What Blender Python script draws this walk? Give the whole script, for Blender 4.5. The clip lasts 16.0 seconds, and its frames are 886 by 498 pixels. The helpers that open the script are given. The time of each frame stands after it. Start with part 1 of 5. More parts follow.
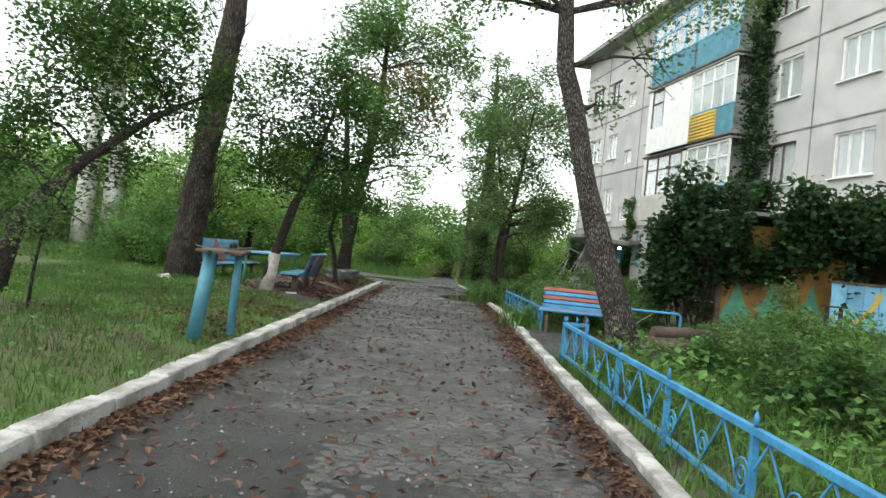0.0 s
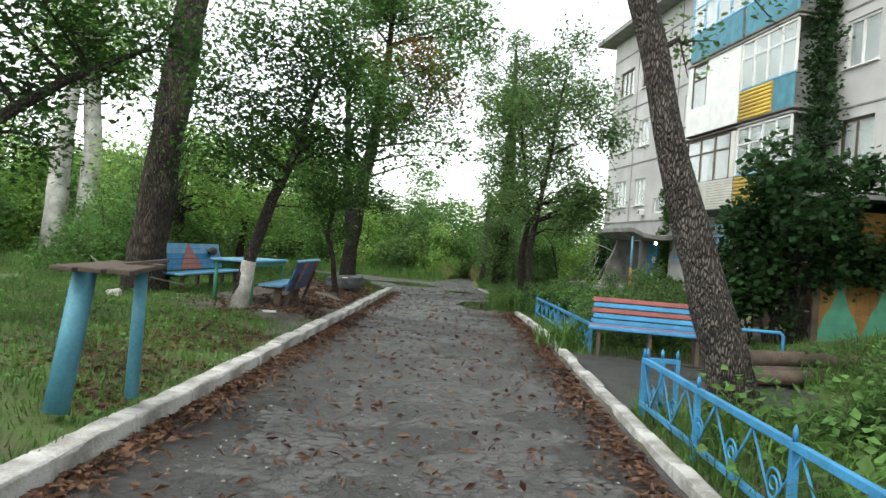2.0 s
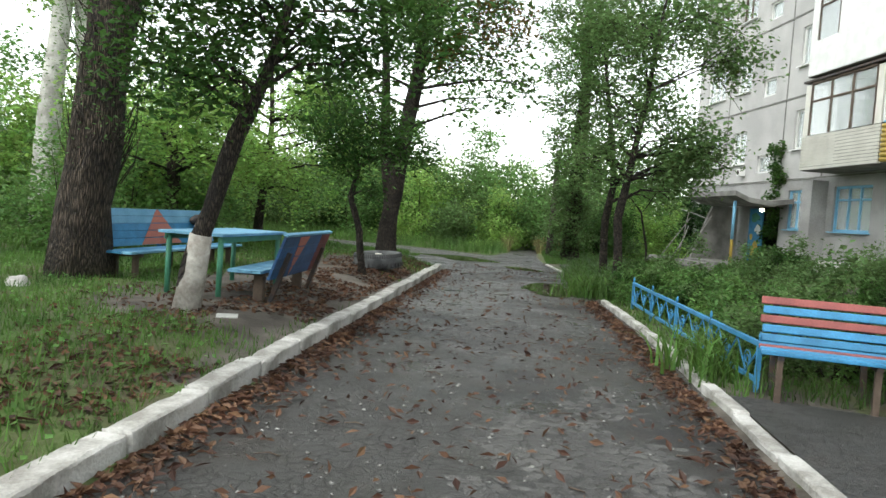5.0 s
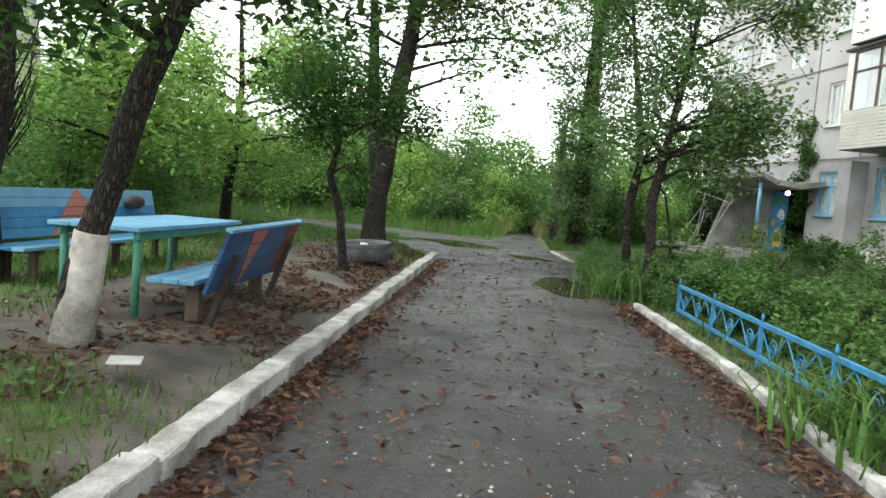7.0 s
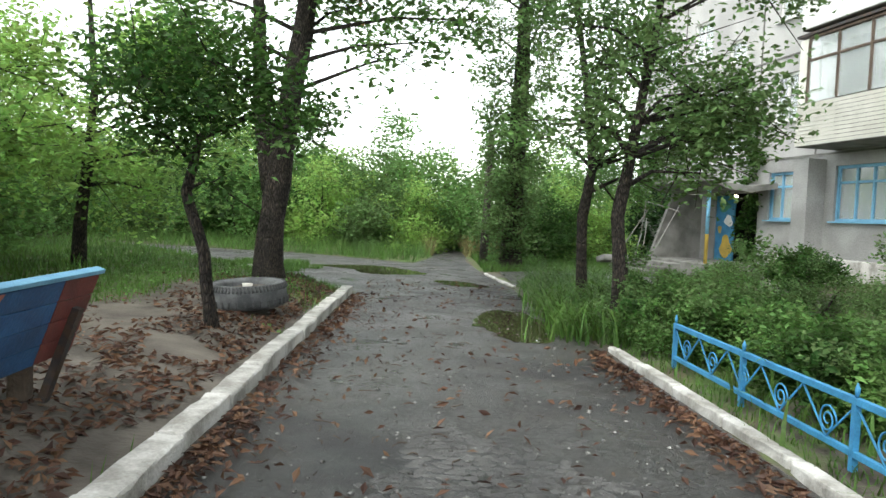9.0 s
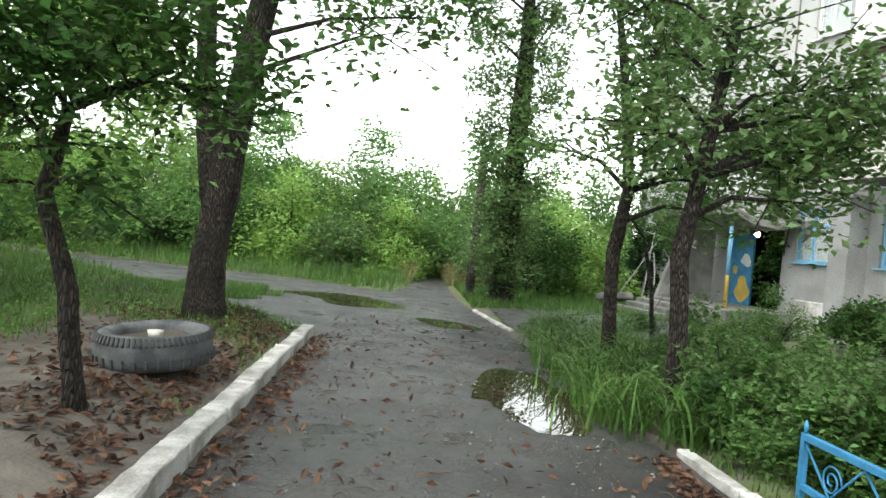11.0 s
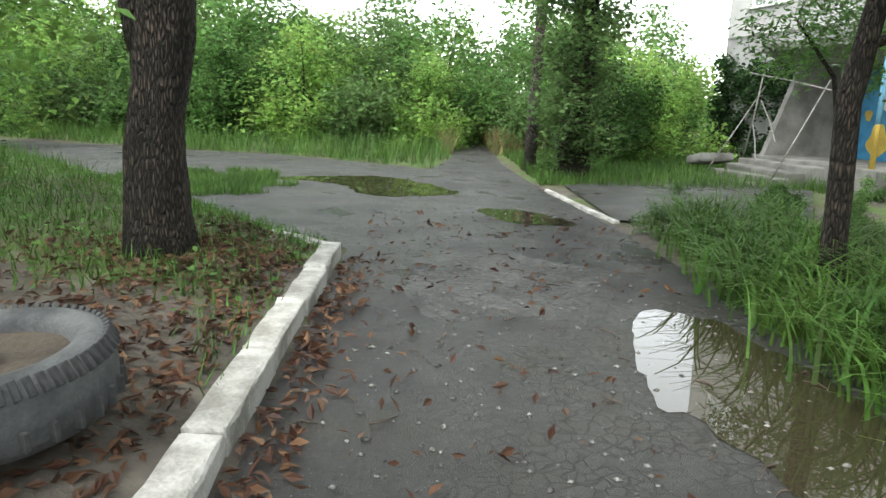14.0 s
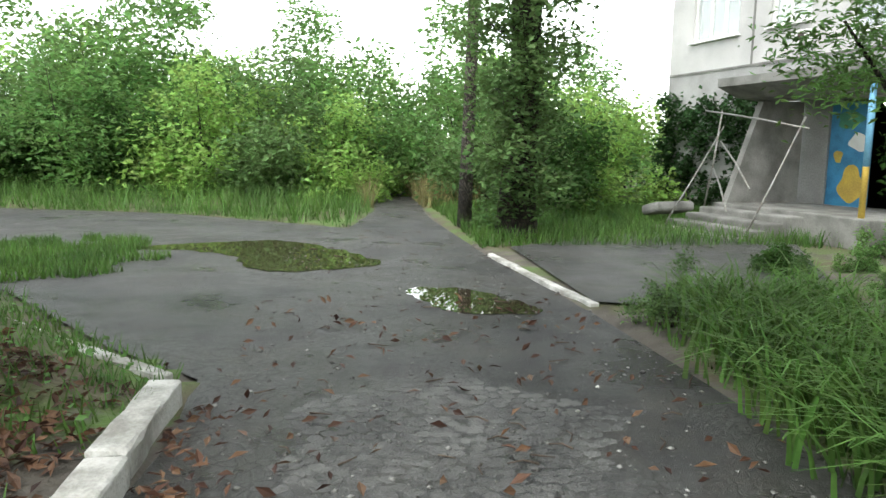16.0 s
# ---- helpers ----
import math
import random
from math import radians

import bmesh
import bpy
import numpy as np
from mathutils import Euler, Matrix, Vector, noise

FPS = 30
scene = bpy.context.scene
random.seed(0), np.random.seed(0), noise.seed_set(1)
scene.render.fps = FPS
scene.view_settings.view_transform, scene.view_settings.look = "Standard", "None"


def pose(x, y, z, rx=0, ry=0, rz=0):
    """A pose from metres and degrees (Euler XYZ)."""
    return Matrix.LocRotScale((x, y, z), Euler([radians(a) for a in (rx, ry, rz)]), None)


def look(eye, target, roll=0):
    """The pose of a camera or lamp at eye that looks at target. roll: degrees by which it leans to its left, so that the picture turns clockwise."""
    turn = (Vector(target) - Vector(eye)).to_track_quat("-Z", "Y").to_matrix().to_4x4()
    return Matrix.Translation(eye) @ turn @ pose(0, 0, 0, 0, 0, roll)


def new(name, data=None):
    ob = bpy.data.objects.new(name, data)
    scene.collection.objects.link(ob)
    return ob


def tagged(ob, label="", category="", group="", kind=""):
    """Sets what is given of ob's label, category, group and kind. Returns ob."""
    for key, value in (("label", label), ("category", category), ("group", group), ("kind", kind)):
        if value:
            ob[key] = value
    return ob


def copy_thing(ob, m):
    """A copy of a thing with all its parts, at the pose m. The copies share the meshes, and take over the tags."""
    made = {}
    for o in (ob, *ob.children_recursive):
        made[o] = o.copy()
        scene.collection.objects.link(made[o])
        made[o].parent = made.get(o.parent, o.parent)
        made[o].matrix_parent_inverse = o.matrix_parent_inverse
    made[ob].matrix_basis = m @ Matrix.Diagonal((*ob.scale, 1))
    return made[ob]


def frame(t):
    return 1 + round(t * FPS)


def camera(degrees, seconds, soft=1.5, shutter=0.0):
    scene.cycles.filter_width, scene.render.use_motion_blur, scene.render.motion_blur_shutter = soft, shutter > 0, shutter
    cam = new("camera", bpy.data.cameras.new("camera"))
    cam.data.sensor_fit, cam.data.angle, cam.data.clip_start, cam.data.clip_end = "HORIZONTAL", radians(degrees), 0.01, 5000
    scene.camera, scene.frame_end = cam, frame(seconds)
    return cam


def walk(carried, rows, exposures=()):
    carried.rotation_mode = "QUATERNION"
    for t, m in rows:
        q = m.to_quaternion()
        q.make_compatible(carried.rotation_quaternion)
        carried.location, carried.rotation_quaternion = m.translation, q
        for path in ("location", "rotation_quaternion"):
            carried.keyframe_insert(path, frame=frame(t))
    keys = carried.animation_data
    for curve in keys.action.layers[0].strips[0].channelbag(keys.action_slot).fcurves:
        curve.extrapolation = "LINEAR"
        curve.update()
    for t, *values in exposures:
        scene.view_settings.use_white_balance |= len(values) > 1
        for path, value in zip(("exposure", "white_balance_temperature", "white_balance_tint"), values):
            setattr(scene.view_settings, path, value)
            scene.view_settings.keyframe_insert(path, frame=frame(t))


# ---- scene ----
cam = camera(63.0, 16.0)
PATH = [
    (0, (-1.509, -5.112, 1.39), (-1.526, -3.112, 1.401), 5.4),
    (0.5, (-1.519, -4.286, 1.414), (-1.653, -2.291, 1.474), 4.1),
    (1, (-1.574, -3.514, 1.451), (-1.666, -1.517, 1.518), 3.9),
    (1.5, (-1.586, -2.749, 1.46), (-1.698, -0.753, 1.514), 3.8),
    (2, (-1.581, -1.978, 1.464), (-1.642, 0.022, 1.467), 4.2),
    (2.5, (-1.561, -1.208, 1.461), (-1.663, 0.788, 1.527), 4.2),
    (3, (-1.583, -0.439, 1.447), (-1.74, 1.553, 1.523), 4.2),
    (3.5, (-1.611, 0.324, 1.421), (-1.714, 2.321, 1.437), 2.8),
    (4, (-1.658, 1.042, 1.399), (-1.753, 3.04, 1.399), 4.7),
    (4.5, (-1.685, 1.744, 1.424), (-1.799, 3.74, 1.37), 4.8),
    (4.7, (-1.703, 2.012, 1.434), (-1.882, 4.002, 1.357), 4.7),
    (6.8, (-2.202, 4.545, 1.515), (-2.487, 6.52, 1.39), 3.1),
    (6.9, (-2.219, 4.677, 1.516), (-2.451, 6.66, 1.395), 3.3),
    (7, (-2.228, 4.821, 1.517), (-2.406, 6.807, 1.363), 4.7),
    (7.5, (-2.243, 5.596, 1.525), (-2.202, 7.587, 1.34), 4.7),
    (8, (-2.273, 6.352, 1.527), (-2.22, 8.341, 1.334), 5.2),
    (8.5, (-2.314, 7.049, 1.525), (-2.267, 9.046, 1.425), 2.9),
    (9, (-2.332, 7.74, 1.533), (-2.304, 9.737, 1.439), 2.4),
    (9.2, (-2.35, 8.007, 1.533), (-2.343, 10.005, 1.452), 2.6),
    (11.3, (-2.539, 10.885, 1.597), (-2.439, 12.882, 1.568), 5.2),
    (11.5, (-2.554, 11.165, 1.599), (-2.499, 13.164, 1.553), 5.0),
    (12, (-2.604, 11.852, 1.603), (-2.624, 13.843, 1.405), 4.3),
    (12.5, (-2.687, 12.486, 1.593), (-2.917, 14.454, 1.321), 4.8),
    (13, (-2.82, 13.055, 1.581), (-3.01, 15.01, 1.204), 4.1),
    (13.5, (-2.921, 13.638, 1.564), (-3.024, 15.592, 1.153), 2.4),
    (14, (-2.969, 14.294, 1.546), (-2.924, 16.251, 1.136), 1.8),
    (14.5, (-2.975, 14.98, 1.551), (-2.807, 16.937, 1.17), 1.4),
    (15, (-2.926, 15.659, 1.554), (-2.778, 17.623, 1.204), 1.8),
    (15.5, (-2.89, 16.29, 1.524), (-2.684, 18.256, 1.218), 1.8),
    (16, (-2.809, 16.965, 1.509), (-2.563, 18.93, 1.228), 1.0),
]
LIGHTER = [(0, 0.66, 6600, 4), (5, 0.8, 6600, 4), (9, 1.12, 6600, 4), (13, 1.28, 6600, 4), (16, 1.38, 6600, 4)]
walk(cam, [(t, look(eye, target, roll)) for t, eye, target, roll in PATH], LIGHTER)

# ---- light ----
world = bpy.data.worlds.new("overcast_sky")
scene.world = world
world.use_nodes = True
wn, wl = world.node_tree.nodes, world.node_tree.links
sky = wn.new("ShaderNodeTexSky")
sky.sky_type, sky.sun_disc = "NISHITA", False
sky.sun_elevation, sky.sun_rotation = radians(48), radians(215)
sky.dust_density, sky.ozone_density = 1.0, 1.0
soft_sky = wn.new("ShaderNodeHueSaturation")
soft_sky.inputs["Saturation"].default_value, soft_sky.inputs["Value"].default_value = 0.18, 1.8
wl.new(sky.outputs[0], soft_sky.inputs["Color"])
wl.new(soft_sky.outputs[0], wn["Background"].inputs[0])
wn["Background"].inputs[1].default_value = 0.15
sun_data = bpy.data.lights.new("sun", "SUN")
sun_data.energy, sun_data.angle, sun_data.color = 0.6, radians(25), (1.0, 0.96, 0.9)
sun = new("sun", sun_data)
sun.matrix_world = look((0, 0, 30), (0 + 12, 10, 0))


# ---- materials ----
def mat(name, base, rough=0.8, second=None, scale=6.0, bump=0.0, bump_scale=40.0, metal=0.0, jitter=0.0, spec=0.5, island=False):
    """A surface with two scales of colour variation, relief, and a random shift for each piece."""
    m = bpy.data.materials.new(name)
    m.use_nodes = True
    n, l = m.node_tree.nodes, m.node_tree.links
    p = n["Principled BSDF"]
    p.inputs["Roughness"].default_value, p.inputs["Metallic"].default_value = rough, metal
    p.inputs["Specular IOR Level"].default_value = spec
    co = n.new("ShaderNodeTexCoord")
    big, fine = n.new("ShaderNodeTexNoise"), n.new("ShaderNodeTexNoise")
    big.inputs["Scale"].default_value, big.inputs["Detail"].default_value = scale, 6
    fine.inputs["Scale"].default_value, fine.inputs["Detail"].default_value = bump_scale, 4
    l.new(co.outputs["Object"], big.inputs["Vector"])
    l.new(co.outputs["Object"], fine.inputs["Vector"])
    ramp = n.new("ShaderNodeValToRGB")
    ramp.color_ramp.elements[0].position, ramp.color_ramp.elements[1].position = 0.38, 0.62
    other = second or tuple(c * 0.6 for c in base)
    ramp.color_ramp.elements[0].color, ramp.color_ramp.elements[1].color = (*other, 1), (*base, 1)
    l.new(big.outputs[0], ramp.inputs[0])
    mix = n.new("ShaderNodeMixRGB")
    mix.blend_type, mix.inputs[0].default_value = "OVERLAY", 0.35
    l.new(ramp.outputs[0], mix.inputs[1])
    l.new(fine.outputs[0], mix.inputs[2])
    out = mix.outputs[0]
    if jitter:
        hsv = n.new("ShaderNodeHueSaturation")
        rnd = n.new("ShaderNodeNewGeometry").outputs["Random Per Island"] if island else n.new("ShaderNodeObjectInfo").outputs["Random"]
        span = n.new("ShaderNodeMapRange")
        span.inputs["To Min"].default_value, span.inputs["To Max"].default_value = 1 - jitter, 1 + jitter
        l.new(rnd, span.inputs[0])
        l.new(span.outputs[0], hsv.inputs["Value"])
        if island:
            hue = n.new("ShaderNodeMapRange")
            hue.inputs["To Min"].default_value, hue.inputs["To Max"].default_value = 0.485, 0.515
            l.new(rnd, hue.inputs[0])
            l.new(hue.outputs[0], hsv.inputs["Hue"])
        l.new(out, hsv.inputs["Color"])
        out = hsv.outputs[0]
    l.new(out, p.inputs["Base Color"])
    if bump:
        b = n.new("ShaderNodeBump")
        b.inputs["Strength"].default_value, b.inputs["Distance"].default_value = bump, 0.02
        l.new(fine.outputs[0], b.inputs["Height"])
        l.new(b.outputs[0], p.inputs["Normal"])
    return m


def leaf_mat(name, base, second, jitter=0.45, through_light=0.52):
    """Leaves: a thin surface that lets some light through, each leaf a little different."""
    m = mat(name, base, 0.5, second, 1.2, 0, 30, jitter=jitter, island=True, spec=0.25)
    n, l = m.node_tree.nodes, m.node_tree.links
    p = n["Principled BSDF"]
    tr, mx = n.new("ShaderNodeBsdfTranslucent"), n.new("ShaderNodeMixShader")
    l.new(p.inputs["Base Color"].links[0].from_socket, tr.inputs[0])
    mx.inputs[0].default_value = through_light
    l.new(p.outputs[0], mx.inputs[1])
    l.new(tr.outputs[0], mx.inputs[2])
    l.new(mx.outputs[0], n["Material Output"].inputs[0])
    return m


def bark_mat(name, base, second, stretch=6.0):
    m = mat(name, base, 0.95, second, 3.0, 0.0, 30)
    n, l = m.node_tree.nodes, m.node_tree.links
    co, mp, vo = n.new("ShaderNodeTexCoord"), n.new("ShaderNodeMapping"), n.new("ShaderNodeTexVoronoi")
    mp.inputs["Scale"].default_value = (9, 9, stretch * 0.4)
    vo.feature = "DISTANCE_TO_EDGE"
    l.new(co.outputs["Object"], mp.inputs[0])
    l.new(mp.outputs[0], vo.inputs["Vector"])
    b = n.new("ShaderNodeBump")
    b.inputs["Strength"].default_value, b.inputs["Distance"].default_value = 1.0, 0.09
    r = n.new("ShaderNodeMapRange")
    r.inputs["From Max"].default_value = 0.3
    l.new(vo.outputs["Distance"], r.inputs[0])
    l.new(r.outputs[0], b.inputs["Height"])
    p = n["Principled BSDF"]
    dark = n.new("ShaderNodeMixRGB")
    dark.blend_type, dark.inputs[0].default_value = "MULTIPLY", 0.85
    l.new(p.inputs["Base Color"].links[0].from_socket, dark.inputs[1])
    l.new(r.outputs[0], dark.inputs[2])
    l.new(dark.outputs[0], p.inputs["Base Color"])
    l.new(b.outputs[0], p.inputs["Normal"])
    return m


def asphalt_mat():
    m = bpy.data.materials.new("worn_asphalt")
    m.use_nodes = True
    n, l = m.node_tree.nodes, m.node_tree.links
    p = n["Principled BSDF"]
    co = n.new("ShaderNodeTexCoord")

    def noise_at(scale, detail=6.0, rough=0.6):
        t = n.new("ShaderNodeTexNoise")
        t.inputs["Scale"].default_value, t.inputs["Detail"].default_value, t.inputs["Roughness"].default_value = scale, detail, rough
        l.new(co.outputs["Object"], t.inputs["Vector"])
        return t.outputs[0]

    def ranged(src, a, b, c=0.0, d=1.0):
        r = n.new("ShaderNodeMapRange")
        for k, v in zip(("From Min", "From Max", "To Min", "To Max"), (a, b, c, d)):
            r.inputs[k].default_value = v
        l.new(src, r.inputs[0])
        return r.outputs[0]

    def mixed(fac, a, b, kind="MIX"):
        x = n.new("ShaderNodeMixRGB")
        x.blend_type = kind
        for s, v in ((x.inputs[0], fac), (x.inputs[1], a), (x.inputs[2], b)):
            if isinstance(v, (float, int)):
                s.default_value = v
            elif isinstance(v, tuple):
                s.default_value = (*v, 1)
            else:
                l.new(v, s)
        return x.outputs[0]

    stains = ranged(noise_at(0.55, 8), 0.35, 0.68)
    mud = ranged(noise_at(1.3, 8, 0.7), 0.5, 0.68)
    grit = noise_at(120.0, 3)
    stone = n.new("ShaderNodeTexVoronoi")
    stone.inputs["Scale"].default_value = 55.0
    l.new(co.outputs["Object"], stone.inputs["Vector"])
    flecks = ranged(stone.outputs["Distance"], 0.08, 0.22, 1.0, 0.0)
    which = n.new("ShaderNodeSeparateColor")
    l.new(stone.outputs["Color"], which.inputs[0])
    fleck_on = ranged(which.outputs[0], 0.62, 0.64)
    crack = n.new("ShaderNodeTexVoronoi")
    crack.feature = "DISTANCE_TO_EDGE"
    crack.inputs["Scale"].default_value = 12.0
    wob = n.new("ShaderNodeVectorMath")
    wob.operation = "MULTIPLY_ADD"
    wn3 = n.new("ShaderNodeTexNoise")
    wn3.inputs["Scale"].default_value = 4.0
    l.new(co.outputs["Object"], wn3.inputs["Vector"])
    l.new(wn3.outputs["Color"], wob.inputs[0])
    wob.inputs[1].default_value = (0.22, 0.22, 0)
    l.new(co.outputs["Object"], wob.inputs[2])
    l.new(wob.outputs[0], crack.inputs["Vector"])
    joint = ranged(crack.outputs["Distance"], 0.02, 0.11, 1.0, 0.0)
    where_cracked = ranged(noise_at(0.38, 3), 0.40, 0.52)
    joints = mixed(1.0, mixed(1.0, joint, where_cracked, "MULTIPLY"), ranged(noise_at(3.0, 4), 0.32, 0.48), "MULTIPLY")
    col = mixed(stains, (0.031, 0.030, 0.031), (0.080, 0.078, 0.078))
    col = mixed(ranged(where_cracked, 0, 1, 0, 0.5), col, (0.135, 0.13, 0.124))
    col = mixed(ranged(mud, 0, 1, 0, 0.5), col, (0.10, 0.084, 0.068))
    col = mixed(0.5, col, grit, "OVERLAY")
    col = mixed(mixed(1.0, flecks, fleck_on, "MULTIPLY"), col, (0.32, 0.31, 0.30))
    col = mixed(ranged(joints, 0, 1, 0, 0.8), col, (0.03, 0.028, 0.025))
    col = mixed(ranged(noise_at(26.0, 4, 0.7), 0.57, 0.66, 0, 0.75), col, (0.026, 0.022, 0.018))
    l.new(col, p.inputs["Base Color"])
    l.new(ranged(noise_at(0.9, 5), 0.35, 0.65, 0.24, 0.62), p.inputs["Roughness"])
    h = mixed(0.5, grit, ranged(joints, 0, 1, 1, 0), "MULTIPLY")
    h2 = mixed(0.35, h, noise_at(14.0, 6), "ADD")
    b = n.new("ShaderNodeBump")
    b.inputs["Strength"].default_value, b.inputs["Distance"].default_value = 1.0, 0.03
    l.new(h2, b.inputs["Height"])
    l.new(b.outputs[0], p.inputs["Normal"])
    return m


def water_mat():
    m = bpy.data.materials.new("puddle_water")
    m.use_nodes = True
    p = m.node_tree.nodes["Principled BSDF"]
    p.inputs["Base Color"].default_value = (0.045, 0.038, 0.022, 1)
    p.inputs["Roughness"].default_value = 0.015
    p.inputs["IOR"].default_value = 1.6
    p.inputs["Specular IOR Level"].default_value = 0.9
    return m


def glass_mat():
    m = bpy.data.materials.new("window_glass")
    m.use_nodes = True
    p = m.node_tree.nodes["Principled BSDF"]
    p.inputs["Base Color"].default_value = (0.9, 0.95, 0.95, 1)
    p.inputs["Roughness"].default_value = 0.02
    p.inputs["Transmission Weight"].default_value = 0.75
    return m


M_ASPHALT, M_WATER, M_GLASS = asphalt_mat(), water_mat(), glass_mat()
M_BLOCK = mat("pale_worn_asphalt_block", (0.125, 0.121, 0.117), 0.7, (0.072, 0.07, 0.068), 2.0, 0.9, 70, jitter=0.16, island=True)
M_PEBBLE = mat("mixed_pebbles", (0.26, 0.255, 0.245), 0.85, (0.09, 0.085, 0.08), 20.0, 0.2, 60, jitter=0.5, island=True)
M_SOIL = mat("trodden_soil", (0.11, 0.088, 0.068), 0.95, (0.06, 0.048, 0.038), 1.6, 0.7, 35)
M_LAWN = mat("lawn_ground", (0.09, 0.15, 0.035), 0.95, (0.10, 0.085, 0.05), 1.1, 0.8, 30)
M_KERB = mat("whitewashed_concrete", (0.60, 0.585, 0.56), 0.9, (0.30, 0.285, 0.26), 4.0, 0.6, 45, jitter=0.12)
M_CONC = mat("old_concrete", (0.25, 0.245, 0.23), 0.92, (0.14, 0.136, 0.125), 2.0, 0.4, 40)
M_PANEL = mat("grey_render_wall", (0.50, 0.49, 0.48), 0.92, (0.40, 0.39, 0.385), 0.8, 0.3, 50)
M_WALLLOW = mat("weathered_grey_wall", (0.36, 0.355, 0.35), 0.92, (0.27, 0.265, 0.26), 1.2, 0.5, 30)
M_WHITE = mat("white_paint", (0.78, 0.78, 0.76), 0.5, (0.68, 0.68, 0.66), 3.0, 0.05, 60)
M_SIDING = mat("cream_siding", (0.72, 0.70, 0.64), 0.5, (0.62, 0.60, 0.54), 2.0, 0.05, 60)
M_BLUE = mat("worn_blue_paint", (0.055, 0.27, 0.50), 0.55, (0.04, 0.20, 0.38), 4.0, 0.25, 60, jitter=0.10)
M_LBLUE = mat("pale_blue_paint", (0.20, 0.45, 0.64), 0.6, (0.15, 0.36, 0.54), 3.0, 0.2, 50, jitter=0.08)
M_NAVY = mat("dark_blue_paint", (0.022, 0.10, 0.25), 0.55, (0.016, 0.065, 0.17), 4.0, 0.25, 50, jitter=0.15)
M_RED = mat("faded_red_paint", (0.36, 0.10, 0.09), 0.6, (0.26, 0.075, 0.07), 5.0, 0.25, 60, jitter=0.10)
M_SALMON = mat("faded_coral_paint", (0.50, 0.17, 0.12), 0.6, (0.42, 0.15, 0.12), 5.0, 0.2, 60)
M_GREENP = mat("green_paint", (0.07, 0.26, 0.16), 0.6, (0.05, 0.20, 0.13), 5.0, 0.2, 60)
M_TEAL = mat("teal_corrugated_paint", (0.09, 0.28, 0.36), 0.55, (0.065, 0.21, 0.28), 3.0, 0.1, 40, jitter=0.08)
M_YELLOW = mat("yellow_paint", (0.62, 0.44, 0.08), 0.6, (0.50, 0.34, 0.07), 3.0, 0.15, 40, jitter=0.06)
M_OCHRE = mat("ochre_paint", (0.27, 0.14, 0.02), 0.7, (0.18, 0.09, 0.02), 2.0, 0.2, 40)
M_IRON = mat("dark_iron", (0.05, 0.05, 0.055), 0.6, (0.09, 0.06, 0.045), 12, 0.2, 60, metal=0.5)
M_WIRE = mat("grey_wire", (0.30, 0.30, 0.29), 0.5, (0.2, 0.18, 0.16), 10, 0.1, 60, metal=0.6)
M_RUBBER = mat("grey_weathered_rubber", (0.06, 0.062, 0.066), 0.85, (0.13, 0.134, 0.138), 6.0, 0.4, 60)
M_TREAD = mat("dark_rubber_tread", (0.045, 0.047, 0.05), 0.85, (0.07, 0.07, 0.072), 9.0, 0.3, 60)
M_MAROON = mat("dark_maroon_paint", (0.17, 0.035, 0.03), 0.6, (0.11, 0.025, 0.022), 5.0, 0.25, 60, jitter=0.1)
M_WOOD = mat("weathered_wood", (0.12, 0.088, 0.066), 0.9, (0.07, 0.05, 0.038), 4.0, 0.5, 40, jitter=0.15)
# near-black colour painting the shade of unlit rooms, not a wall finish
M_ROOM_SHADE = mat("painted_room_shade", (0.03, 0.03, 0.03), 0.9, (0.02, 0.02, 0.02), 2.0)
M_CURTAIN = mat("pale_curtain", (0.45, 0.45, 0.43), 0.9, (0.36, 0.36, 0.34), 3.0)
M_SLATE = mat("asbestos_roof", (0.28, 0.28, 0.27), 0.9, (0.2, 0.2, 0.19), 2.0, 0.4, 30)
M_BARK = bark_mat("furrowed_grey_bark", (0.27, 0.225, 0.195), (0.15, 0.12, 0.10))
M_BARKD = bark_mat("dark_brown_bark", (0.115, 0.085, 0.067), (0.06, 0.045, 0.036), 5)
M_BARKP = bark_mat("brown_poplar_bark", (0.20, 0.15, 0.115), (0.10, 0.075, 0.058), 2.5)
M_BIRCH = mat("pale_bark", (0.55, 0.54, 0.50), 0.85, (0.30, 0.29, 0.26), 3.0, 0.4, 20)
M_LIME = mat("limewash_on_bark", (0.50, 0.48, 0.44), 0.95, (0.30, 0.27, 0.24), 6.0, 0.7, 30)
L_DARK = leaf_mat("dark_green_leaves", (0.072, 0.145, 0.032), (0.042, 0.095, 0.024))
L_MID = leaf_mat("green_leaves", (0.17, 0.30, 0.085), (0.10, 0.19, 0.058))
L_BRIGHT = leaf_mat("bright_green_leaves", (0.33, 0.49, 0.13), (0.20, 0.34, 0.09))
L_GREY = leaf_mat("greyish_green_leaves", (0.16, 0.25, 0.09), (0.105, 0.18, 0.062))
L_AUTUMN = leaf_mat("turning_leaves", (0.22, 0.13, 0.04), (0.12, 0.12, 0.035))
L_VINE = leaf_mat("vine_leaves", (0.045, 0.095, 0.032), (0.028, 0.062, 0.022))
L_GRASS = leaf_mat("grass_blades", (0.115, 0.215, 0.045), (0.065, 0.13, 0.03), 0.4, 0.35)
L_BROWN = leaf_mat("fallen_brown_leaves", (0.135, 0.068, 0.042), (0.08, 0.042, 0.028), 0.65, 0.15)
L_STRAW = leaf_mat("dry_grass", (0.30, 0.25, 0.12), (0.20, 0.19, 0.08), 0.4, 0.3)


